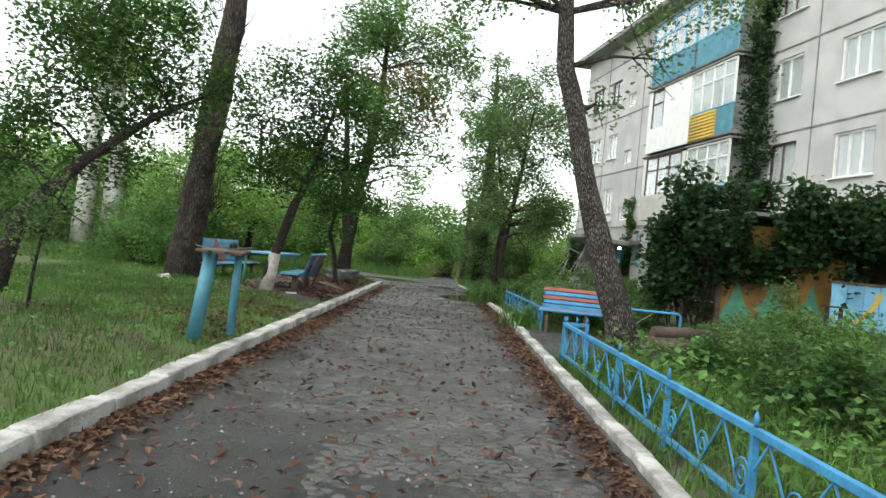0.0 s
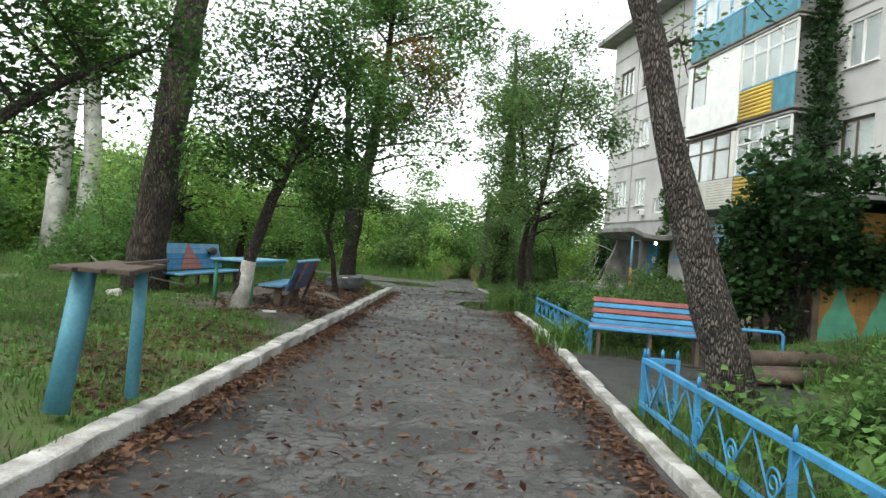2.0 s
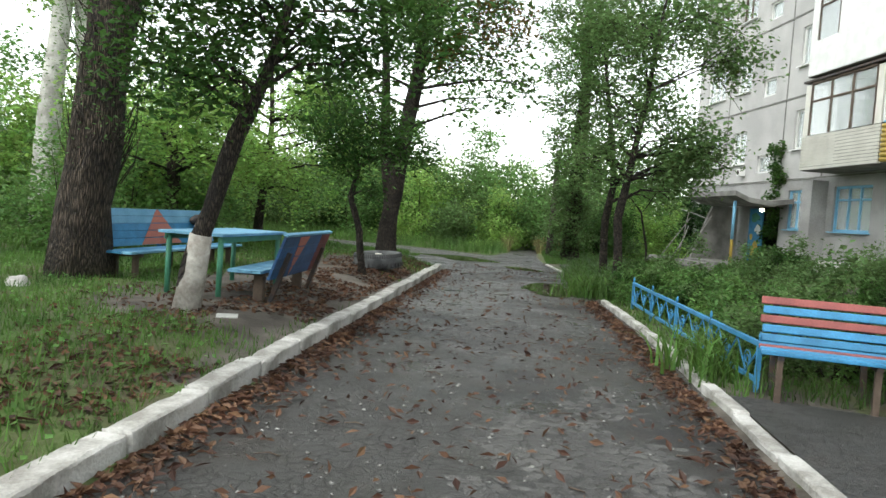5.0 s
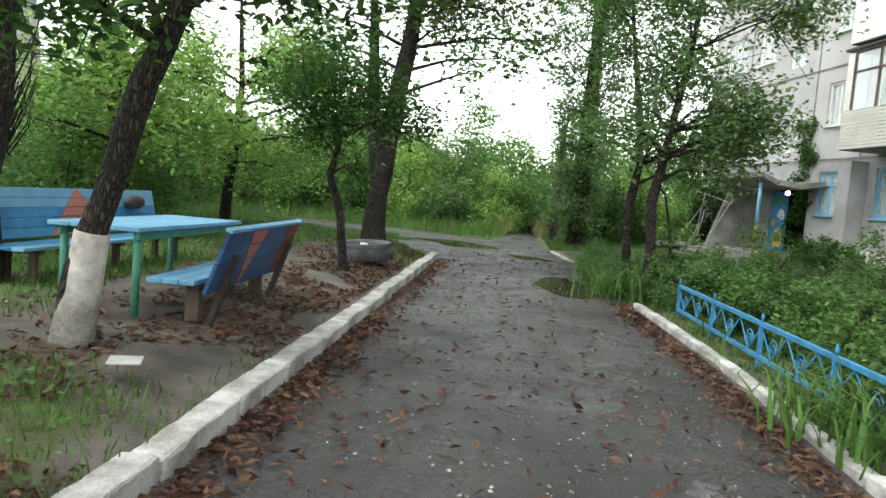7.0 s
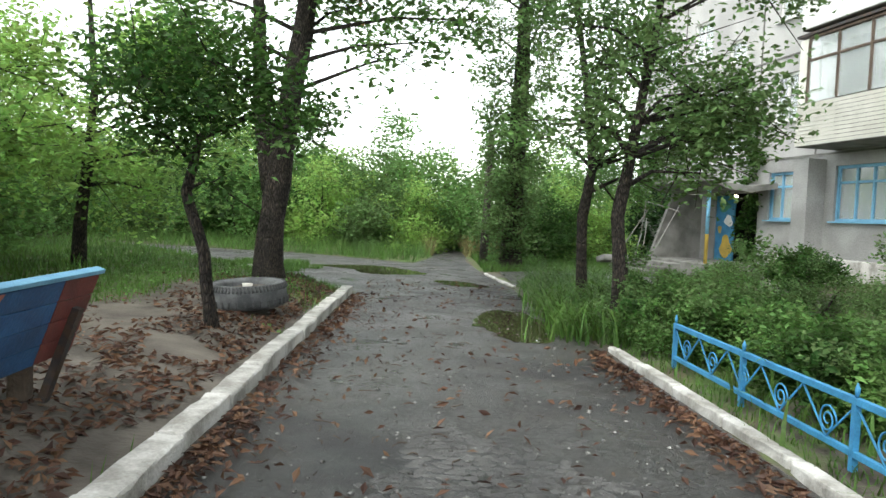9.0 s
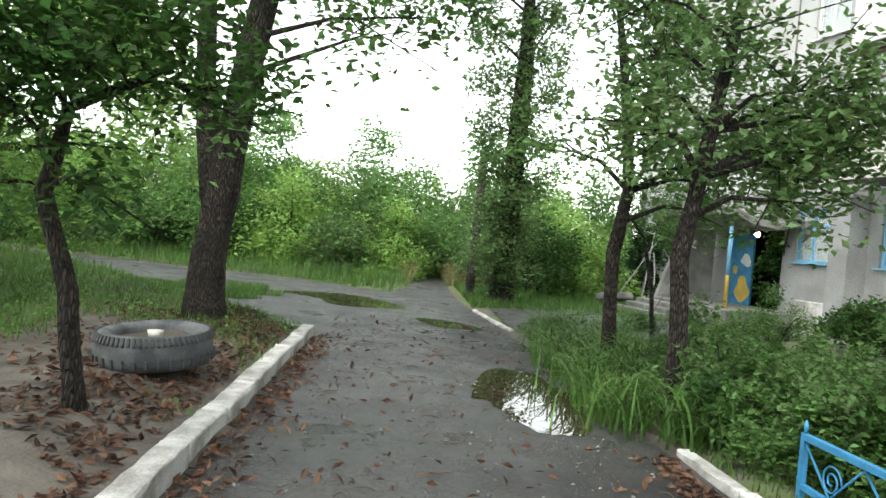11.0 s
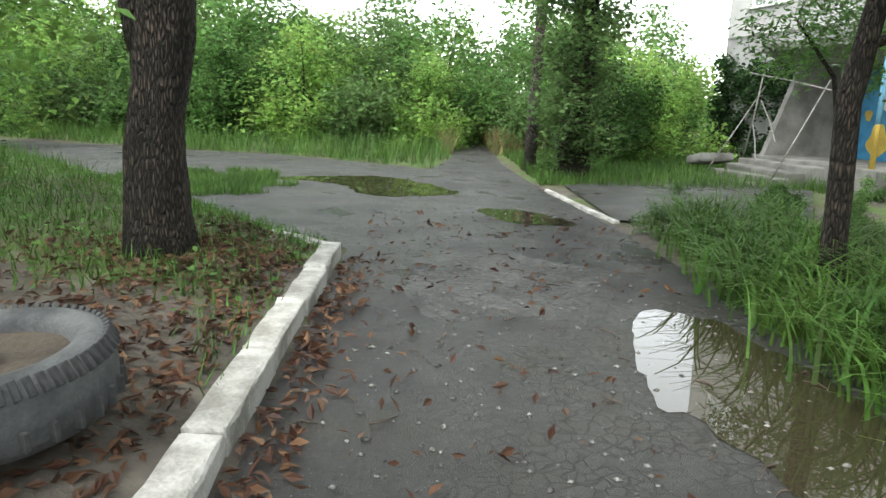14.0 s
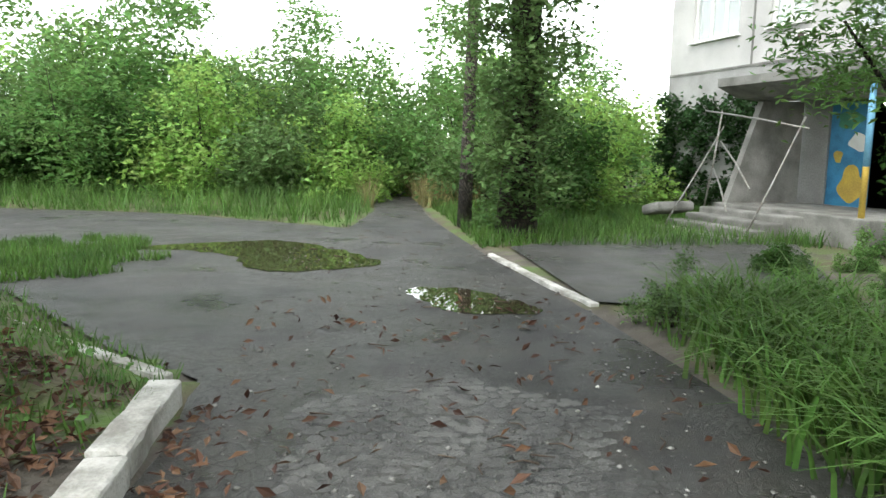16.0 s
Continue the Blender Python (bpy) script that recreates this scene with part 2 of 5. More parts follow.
# ---- mesh helpers ----
def part(name, bm, material, parent=None, label=""):
    """Links a bmesh as one mesh object, under a parent or at top level."""
    me = bpy.data.meshes.new(name)
    bm.to_mesh(me)
    bm.free()
    me.materials.append(material)
    ob = new(name, me)
    if parent is not None:
        ob.parent = parent
    if label:
        ob["label"] = label
    return ob


def raw(name, verts, faces, material, parent=None, smooth=False):
    """A mesh object from arrays of corners and of equal-sided faces."""
    v, f = np.asarray(verts, dtype=np.float32), np.asarray(faces, dtype=np.int32)
    k = f.shape[1]
    me = bpy.data.meshes.new(name)
    me.vertices.add(len(v))
    me.vertices.foreach_set("co", v.ravel())
    me.loops.add(f.size)
    me.loops.foreach_set("vertex_index", f.ravel())
    me.polygons.add(len(f))
    me.polygons.foreach_set("loop_start", np.arange(0, f.size, k, dtype=np.int32))
    me.polygons.foreach_set("use_smooth", np.full(len(f), smooth))
    me.update(calc_edges=True)
    me.materials.append(material)
    ob = new(name, me)
    if parent is not None:
        ob.parent = parent
    return ob


def thing(name, m, label, category, group="", kind=""):
    ob = new(name)
    ob.empty_display_size = 0.1
    ob.matrix_world = m
    return tagged(ob, label, category, group, kind)


def box(sx, sy, sz, m=None, bevel=0.0, bm=None):
    """A box of that size, its base centred at the origin of m, with rounded edges."""
    bm = bm or bmesh.new()
    g = bmesh.ops.create_cube(bm, size=1.0)["verts"]
    bmesh.ops.transform(bm, matrix=Matrix.Translation((0, 0, sz / 2)) @ Matrix.Diagonal((sx, sy, sz, 1)), verts=g)
    if bevel:
        edges = list({e for v in g for e in v.link_edges})
        r = bmesh.ops.bevel(bm, geom=edges, offset=bevel, segments=2, affect="EDGES", profile=0.5)
        g = list({v for f in r["faces"] for v in f.verts} | {v for v in g if v.is_valid})
    if m is not None:
        bmesh.ops.transform(bm, matrix=m, verts=g)
    return bm


def tube(points, radii, sides=8, bm=None, wobble=0.0):
    """A round limb along points, with a radius at each."""
    bm = bm or bmesh.new()
    rings = []
    pts = [Vector(p) for p in points]
    for i, p in enumerate(pts):
        d = (pts[min(i + 1, len(pts) - 1)] - pts[max(i - 1, 0)]).normalized()
        a = d.cross(Vector((0.31, 0.95, 0.05))).normalized()
        b = d.cross(a)
        ring = []
        for k in range(sides):
            t = 2 * math.pi * k / sides
            r = radii[i] * (1 + wobble * noise.noise(Vector((p.x * 3 + math.cos(t) * 2, p.y * 3 + math.sin(t) * 2, p.z * 1.5))))
            ring.append(bm.verts.new(p + (a * math.cos(t) + b * math.sin(t)) * r))
        rings.append(ring)
    for r0, r1 in zip(rings, rings[1:]):
        for k in range(sides):
            f = bm.faces.new((r0[k], r0[(k + 1) % sides], r1[(k + 1) % sides], r1[k]))
            f.smooth = True
    bm.faces.new(rings[0][::-1])
    bm.faces.new(rings[-1])
    return bm


def leaf_cloud(centres, size, rng, lie=0.35, slim=0.55):
    """Folded leaves at centres: corners and faces, two triangles' worth each side of the midrib."""
    n = len(centres)
    s = size * rng.uniform(0.65, 1.35, (n, 1))
    d = rng.normal(size=(n, 3))
    d[:, 2] = d[:, 2] * lie - 0.25
    d /= np.linalg.norm(d, axis=1)[:, None]
    u = rng.normal(size=(n, 3)) * 0.6 + (0, 0, 1)
    w = np.cross(d, u)
    w /= np.linalg.norm(w, axis=1)[:, None] + 1e-6
    up = np.cross(w, d)
    c = np.asarray(centres)
    v = np.stack([c - d * s * 0.5, c + w * s * slim * 0.5 + up * s * 0.10, c + d * s * 0.5, c - w * s * slim * 0.5 + up * s * 0.10], 1)
    i = np.arange(n)[:, None] * 4
    return v.reshape(-1, 3), np.concatenate([i + [[0, 1, 2]], i + [[0, 2, 3]]], 0)


def clumps(rng, blobs, total, spread):
    """About that many leaf places in sprays: each blob (x, y, z, radius) takes its share, thicker near its skin."""
    out, area = [], sum(b[3] ** 2 for b in blobs)
    for x, y, z, r in blobs:
        k = max(2, int(total * r * r / area / 12))
        d = rng.normal(size=(k, 3))
        d /= np.linalg.norm(d, axis=1)[:, None]
        cen = np.array((x, y, z)) + d * (r * rng.uniform(0.1, 1.12, (k, 1)) ** 0.6) * (1, 1, 0.85)
        out.append((cen[:, None, :] + rng.normal(size=(k, 12, 3)) * spread).reshape(-1, 3))
    return np.concatenate(out)


def ground_z(x, y):
    """Height of the ground: a flat drive, a raised lawn on one side, a low bank on the other."""
    left = min(1.0, max(0.0, (-3.95 - x) / 0.95))
    left = left * left * (3 - 2 * left)
    edge = 21.75 + (-3.87 - x) * 1.1
    fade = min(1.0, max(0.0, (edge - 0.1 - y) / 1.6))
    fade = fade * fade * (3 - 2 * fade)
    z = 0.0
    if x < -3.95:
        z = fade * (0.10 + 0.17 * left + 0.012 * max(0.0, -4.8 - x)) 
        z += (1 - fade) * 0.0
        far = min(1.0, max(0.0, (y - 34) / 14))
        z += far * 0.5
    if x > kerb_x(y):
        right = min(1.0, max(0.0, (x - kerb_x(y) - 0.15) / 0.8))
        z = 0.10 * right * min(1.0, max(0.0, (24.5 - y) / 2.0)) if not (5.0 < y < 9.0 and x < 2.6) else 0.03
        z += min(0.5, max(0.0, (x - 2.6) * 0.2)) * min(1.0, max(0.0, (25.5 - y) / 5.0))
    return z


def kerb_x(y):
    if y < 12.2:
        return -0.04
    return -0.04 - 0.048 * (y - 12.2) if y < 16.2 else -0.23 - 0.06 * min(y - 16.2, 7.0)


# ---- ground, drive, kerbs ----
ROAD = [(-3.8, -12), (-3.8, 21.6), (-4.6, 22.4), (-6.3, 24.6), (-12, 28.6), (-34, 36), (-34, 40), (-14, 35.0), (-9.7, 33.7), (-6.8, 32.9), (-4.5, 31.4), (-2.9, 30.2), (-2.3, 34), (-2.6, 52),
        (-1.4, 52), (-1.1, 36), (-1.2, 32), (-0.95, 27), (-0.6, 23.3), (-0.35, 17.4), (-0.23, 16.2), (-0.04, 12.2), (-0.04, -12)]


def in_road(x, y):
    inside = False
    for (x0, y0), (x1, y1) in zip(ROAD, ROAD[1:] + ROAD[:1]):
        if (y0 > y) != (y1 > y) and x < (x1 - x0) * (y - y0) / (y1 - y0) + x0:
            inside = not inside
    return inside


def soil_at(x, y):
    """How bare the ground is: trodden round the benches, the tyre and along the kerbs."""
    n = noise.noise(Vector((x * 0.9, y * 0.9, 3.1))) * 0.5
    a = max(0.0, 1 - ((x + 5.0) / 1.9) ** 2) * max(0.0, 1 - ((y - 14.0) / 6.0) ** 4)
    b = 0.6 if -4.3 < x < -3.8 and 7 < y < 21 else 0.0
    c = 1.0 if x > -1 and y < 30 else 0.0
    return min(1.0, max(0.0, max(a * 1.15, b, c * 0.4) + n))


xs = np.unique(np.concatenate([np.linspace(-400, -40, 10), np.linspace(-40, -12, 29), np.arange(-12, 8, 0.2), np.linspace(8, 40, 20), np.linspace(40, 400, 10)]))
ys = np.unique(np.concatenate([np.linspace(-400, -20, 10), np.linspace(-20, -5, 16), np.arange(-5, 34, 0.25), np.linspace(34, 60, 30), np.linspace(60, 500, 12)]))
gx, gy = np.meshgrid(xs, ys)
gz = np.empty_like(gx)
soil = np.empty(gx.size, dtype=np.float32)
for k, (x, y) in enumerate(zip(gx.ravel(), gy.ravel())):
    if in_road(x, y):
        gz.flat[k], soil[k] = -0.05, 1.0
    else:
        gz.flat[k] = ground_z(x, y) + 0.03 * noise.noise(Vector((x * 1.4, y * 1.4, 0))) + 0.012 + 0.006 * noise.noise(Vector((x * 5, y * 5, 2)))
        soil[k] = soil_at(x, y)
nx, ny = len(xs), len(ys)
idx = np.arange(nx * ny).reshape(ny, nx)
quads = np.stack([idx[:-1, :-1].ravel(), idx[:-1, 1:].ravel(), idx[1:, 1:].ravel(), idx[1:, :-1].ravel()], 1)
ground = raw("ground", np.stack([gx.ravel(), gy.ravel(), gz.ravel()], 1), quads, M_LAWN, smooth=True)
tagged(ground, "grassy lawn with bare trodden soil patches", "ground", kind="structure")
att = ground.data.attributes.new("bare", "FLOAT", "POINT")
att.data.foreach_set("value", soil)
gn, gl = M_LAWN.node_tree.nodes, M_LAWN.node_tree.links
gp = gn["Principled BSDF"]
g_at, g_no, g_add, g_rm, g_mix = gn.new("ShaderNodeAttribute"), gn.new("ShaderNodeTexNoise"), gn.new("ShaderNodeMath"), gn.new("ShaderNodeMapRange"), gn.new("ShaderNodeMixRGB")
g_at.attribute_name = "bare"
g_no.inputs["Scale"].default_value, g_no.inputs["Detail"].default_value = 5.0, 8
g_co = gn.new("ShaderNodeTexCoord")
gl.new(g_co.outputs["Object"], g_no.inputs["Vector"])
gl.new(g_at.outputs["Fac"], g_add.inputs[0])
gl.new(g_no.outputs[0], g_add.inputs[1])
gl.new(g_add.outputs[0], g_rm.inputs[0])
g_rm.inputs["From Min"].default_value, g_rm.inputs["From Max"].default_value = 0.8, 1.05
gl.new(gp.inputs["Base Color"].links[0].from_socket, g_mix.inputs[1])
s_ramp = gn.new("ShaderNodeValToRGB")
s_ramp.color_ramp.elements[0].color, s_ramp.color_ramp.elements[1].color = (0.058, 0.049, 0.04, 1), (0.165, 0.144, 0.122, 1)
s_ramp.color_ramp.elements[0].position, s_ramp.color_ramp.elements[1].position = 0.35, 0.7
s_no = gn.new("ShaderNodeTexNoise")
s_no.inputs["Scale"].default_value, s_no.inputs["Detail"].default_value = 2.2, 9
gl.new(g_co.outputs["Object"], s_no.inputs["Vector"])
gl.new(s_no.outputs[0], s_ramp.inputs[0])
gl.new(s_ramp.outputs[0], g_mix.inputs[2])
gl.new(g_rm.outputs[0], g_mix.inputs[0])
gl.new(g_mix.outputs[0], gp.inputs["Base Color"])

bm = bmesh.new()
road_face = bm.faces.new([bm.verts.new((x, y, 0.0)) for x, y in ROAD])
bmesh.ops.triangulate(bm, faces=[road_face])
tagged(part("road", bm, M_ASPHALT), "worn dark asphalt drive with cracked patches", "road", kind="structure")
bm = bmesh.new()
pad = bm.faces.new([bm.verts.new(p) for p in ((0.09, 5.0, 0.075), (2.5, 4.9, 0.075), (2.7, 8.1, 0.075), (1.5, 8.45, 0.075), (0.55, 8.75, 0.075), (0.09, 8.8, 0.075))])
bmesh.ops.triangulate(bm, faces=[pad])
tagged(part("pavement", bm, M_ASPHALT), "asphalt pad under the striped bench", "pavement", kind="structure")
bm = bmesh.new()
pad = bm.faces.new([bm.verts.new(p) for p in ((-0.5, 23.6, 0.05), (1.6, 22.6, 0.06), (4.2, 27.6, 0.06), (3.2, 30.0, 0.06), (-0.5, 27.4, 0.05))])
bmesh.ops.triangulate(bm, faces=[pad])
tagged(part("pavement", bm, M_ASPHALT), "cracked concrete path to the house steps", "pavement", kind="structure")


def stone_mesh(rng, length, width, height):
    bm = box(length, width, height + 0.12, Matrix.Translation((0, 0, -0.12)), 0.02)
    bmesh.ops.subdivide_edges(bm, edges=[e for e in bm.edges if e.calc_length() > 0.4], cuts=5)
    for v in bm.verts:
        k = Vector((v.co.x * 5 + rng.uniform(0, 0.3), v.co.y * 6, v.co.z * 6 + rng.random() * 0.2))
        v.co += Vector((0, 0.012, 0.012)) * noise.noise(k + Vector((rng.integers(50), 0, 0)))
    me = bpy.data.meshes.new("kerb_stone")
    bm.to_mesh(me)
    bm.free()
    me.materials.append(M_KERB)
    return me


def kerb(name, a, b, rng, height, width=0.17, label=""):
    """A row of kerb stones from a to b."""
    a, b = Vector((*a, 0)), Vector((*b, 0))
    ln = (b - a).length
    count = max(1, round(ln / 1.0))
    base = thing("kerb", Matrix.Translation(a), label, "kerb", kind="structure")
    meshes = [stone_mesh(rng, ln / count - 0.012, width, height) for _ in range(min(count, 6))]
    ang = math.degrees(math.atan2(b.y - a.y, b.x - a.x))
    for i in range(count):
        ob = new("kerb_stone", meshes[i % len(meshes)])
        ob.parent = base
        p = (b - a) * ((i + 0.5) / count)
        ob.matrix_local = pose(p.x + rng.uniform(-0.012, 0.012), p.y, rng.uniform(-0.012, 0.012), rng.uniform(-2, 2), rng.uniform(-0.6, 0.6), ang + rng.uniform(-0.7, 0.7))
    return base


rk = np.random.default_rng(4)
kerb("kerb", (-3.87, -7.0), (-3.89, 21.15), rk, 0.15, 0.19, "whitewashed concrete kerb along the drive")
kerb("kerb", (-3.98, 21.5), (-6.8, 24.2), rk, 0.06, 0.12, "low sunken concrete kerb at the lawn's edge")
kerb("kerb", (0.03, -7.0), (0.03, 12.2), rk, 0.085, 0.13, "whitewashed kerb along the flower bed")
kerb("kerb", (0.03, 12.22), (-0.16, 16.2), rk, 0.075, 0.12, "whitewashed kerb before the shrubs")
kerb("kerb", (-0.52, 23.5), (-0.90, 26.8), rk, 0.045, 0.1, "whitewashed kerb before the house path")


def puddle(points, label, z):
    """A shallow pool with a wavering rim."""
    bm = bmesh.new()
    pts = [Vector((*p, z)) for p in points]
    n, ring = len(pts), []
    for i in range(n):
        p0, p1, p2, p3 = pts[i - 1], pts[i], pts[(i + 1) % n], pts[(i + 2) % n]
        for s in range(8):
            t = s / 8
            q = 0.5 * ((2 * p1) + (p2 - p0) * t + (2 * p0 - 5 * p1 + 4 * p2 - p3) * t * t + (3 * p1 - p0 - 3 * p2 + p3) * t ** 3)
            k = noise.noise(q * 3.5) * 0.08 + noise.noise(q * 11) * 0.035
            ring.append(bm.verts.new((q.x + k, q.y + k * 1.6, z)))
    f = bm.faces.new(ring)
    bmesh.ops.triangulate(bm, faces=[f])
    tagged(part("puddle", bm, M_WATER), label, "puddle", "puddles on the drive", "structure")


puddle([(-1.72, 18.05), (-1.48, 19.2), (-1.2, 19.6), (-0.78, 19.15), (-0.6, 18.1), (-0.68, 17.2), (-0.86, 16.6), (-1.3, 16.65), (-1.52, 17.4)], "muddy rain puddle mirroring sky on asphalt", 0.006)
puddle([(-2.26, 24.42), (-1.72, 24.55), (-1.3, 24.0), (-1.05, 23.4), (-1.6, 23.26), (-2.0, 23.6)], "small rain puddle on the drive", 0.006)
puddle([(-6.2, 27.5), (-5.2, 28.1), (-4.3, 28.4), (-3.6, 28.2), (-2.9, 27.2), (-2.45, 26.2), (-3.0, 25.75), (-3.9, 25.7), (-4.5, 26.9), (-5.3, 27.4)], "large brown puddle at the fork", 0.006)


# ---- apartment house ----
HOUSE = pose(5.65, 34.85, 0, 0, 0, -79.86)
UP = 0.55
house = thing("apartment_house", HOUSE, "four-storey grey concrete panel apartment house", "house")
ROOF_Z, S0, S1 = 12.65, -0.85, 34.0
OPEN = []
for k in range(4):
    z = 1.22 + UP + 2.75 * k - (0.1 if k else 0)
    OPEN += [(0.05, 1.75, z - 0.25, z + 1.05), (2.75, 3.9, z - 0.25, z + 1.0)] if k else []
    OPEN += [(7.2, 8.3, z, z + 1.3)]
    OPEN += [(9.75, 11.5, z, z + 1.35)] if k == 0 else []
    OPEN += [(16.65, 17.95, z + 0.1, z + 1.45), (19.6, 21.2, z + 0.1, z + 1.4), (23, 24.5, z + 0.1, z + 1.4), (27, 28.5, z + 0.1, z + 1.4)]
    if k:
        OPEN.append((4.85, 5.75, 3.2 + UP + 2.75 * (k - 1), 3.85 + UP + 2.75 * (k - 1)))
OPEN.append((4.6, 6.75, 0.5, 2.55))
OPEN = [(round(a, 3), round(b, 3), round(c, 3), round(d, 3)) for a, b, c, d in OPEN]


def pierced(z0, z1, material, label):
    """The front wall between two heights, its openings cut through its thickness."""
    holes = [o for o in OPEN if o[2] < z1 - 0.01 and o[3] > z0 + 0.01]
    us = sorted({S0, S1, *(v for o in holes for v in o[:2])})
    vs = sorted({z0, z1, *(min(max(v, z0), z1) for o in holes for v in o[2:])})
    bm = bmesh.new()
    th = 0.32

    def quad(*p):
        bm.faces.new([bm.verts.new(q) for q in p])
    for u0, u1 in zip(us, us[1:]):
        for v0, v1 in zip(vs, vs[1:]):
            um, vm = (u0 + u1) / 2, (v0 + v1) / 2
            if not any(o[0] < um < o[1] and o[2] < vm < o[3] for o in holes):
                quad((u0, 0, v0), (u1, 0, v0), (u1, 0, v1), (u0, 0, v1))
                quad((u0, th, v1), (u1, th, v1), (u1, th, v0), (u0, th, v0))
    for u0, u1, v0, v1 in holes:
        quad((u0, 0, v0), (u0, 0, v1), (u0, th, v1), (u0, th, v0))
        quad((u1, 0, v1), (u1, 0, v0), (u1, th, v0), (u1, th, v1))
        quad((u0, 0, v0), (u0, th, v0), (u1, th, v0), (u1, 0, v0))
        quad((u0, 0, v1), (u1, 0, v1), (u1, th, v1), (u0, th, v1))
    bmesh.ops.remove_doubles(bm, verts=bm.verts, dist=1e-4)
    part("wall", bm, material, house, label)


pierced(0.0, 2.85 + UP, M_WALLLOW, "weathered grey ground-floor wall")
pierced(2.85 + UP, ROOF_Z, M_PANEL, "pale grey upper wall panels")
for x0, x1, y0, y1, nm in ((S0, S0 + 0.3, 0.325, 11, "end_wall"), (S1 - 0.3, S1, 0.325, 11, "end_wall"), (S0 + 0.3, S1 - 0.3, 10.7, 11, "back_wall")):
    part(nm, box(x1 - x0, y1 - y0, ROOF_Z, Matrix.Translation(((x0 + x1) / 2, (y0 + y1) / 2, 0))), M_PANEL, house)
for k in range(1, 4):
    part("floor_slab", box(S1 - S0 - 0.7, 10.2, 0.2, Matrix.Translation(((S0 + S1) / 2, 5.5, 2.75 * k + UP))), M_CONC, house)
# added near-black sheet: paints the rooms' darkness behind every opening
part("partition", box(S1 - S0 - 0.7, 0.12, ROOF_Z - 0.2, Matrix.Translation(((S0 + S1) / 2, 3.2, 0))), M_ROOM_SHADE, house)
part("roof", box(S1 - S0 + 1.3, 12.4, 0.22, Matrix.Translation(((S0 + S1) / 2, 5.4, ROOF_Z))), M_SLATE, house, "grey slab roof with a projecting eave")
part("plinth", box(S1 - 8.0, 0.14, 0.92, Matrix.Translation(((S1 + 7.0) / 2 + 0.0, -0.073, -0.05)), 0.03), M_KERB, house, "whitewashed plinth")
for s in (2.25, 6.55, 9.0, 18.6, 22.1, 26):
    part("panel_joint", box(0.05, 0.02, ROOF_Z - 3.45, Matrix.Translation((s, -0.008, 3.45))), M_CONC, house)
for z in (3.41, 6.15, 8.9, 11.65):
    part("panel_joint", box(S1 - S0, 0.03, 0.05, Matrix.Translation(((S0 + S1) / 2, -0.012, z))), M_CONC, house)


def window(o, frame_mat, posts, sill=True, transom=0.0):
    """A framed window in an opening: frame, mullions, panes and sill."""
    u0, u1, v0, v1 = o
    w = thing("window", Matrix.Identity(4), "", "")
    for key in ("label", "category"):
        if key in w:
            del w[key]
    w.parent = house
    w.matrix_local = pose(u0, 0, v0)
    W, H, y = u1 - u0, v1 - v0, 0.10
    t = 0.07
    bm = box(W, 0.07, t, Matrix.Translation((W / 2, y, 0.0)))
    box(W, 0.07, t, Matrix.Translation((W / 2, y, H - t)), bm=bm)
    for x in (t / 2, W - t / 2):
        box(t, 0.07, H - 2 * t, Matrix.Translation((x, y, t)), bm=bm)
    part("window_frame", bm, frame_mat, w)
    cuts = [t] + [W * p for p in posts] + [W - t]
    for x in cuts[1:-1]:
        part("mullion", box(0.06, 0.06, H - 2 * t, Matrix.Translation((x, y, t))), frame_mat, w)
    for a, b in zip(cuts, cuts[1:]):
        g = part("pane", box(b - a - 0.05, 0.01, H - 2 * t, Matrix.Translation(((a + b) / 2, y + 0.01, t))), M_GLASS, w)
        g.visible_shadow = False
        if transom:
            part("transom", box(b - a - 0.06, 0.05, 0.05, Matrix.Translation(((a + b) / 2, y, H * transom))), frame_mat, w)
    # a pale curtain, else a near-black sheet painting the room's shade
    part("curtain", box(W - 0.04, 0.02, H - 0.04, Matrix.Translation((W / 2, 0.26, 0.02))), M_CURTAIN if (u0 * 7 + v0 * 3) % 3 > 1 else M_ROOM_SHADE, w)
    if sill:
        part("window_sill", box(W + 0.12, 0.12, 0.03, Matrix.Translation((W / 2, -0.045, -0.032))), M_LBLUE if frame_mat is M_LBLUE else M_WHITE, w)


for o in OPEN[:-1]:
    low, small = o[2] < 2.2, o[3] - o[2] < 0.8
    old = (int(o[0] * 3 + o[2] * 5) % 4) == 0
    window(o, M_LBLUE if low else M_WOOD if old and not small else M_WHITE, (0.36, 0.66) if o[1] - o[0] > 1.55 else () if small else (0.45,), not small, 0.68 if low else 0.0)


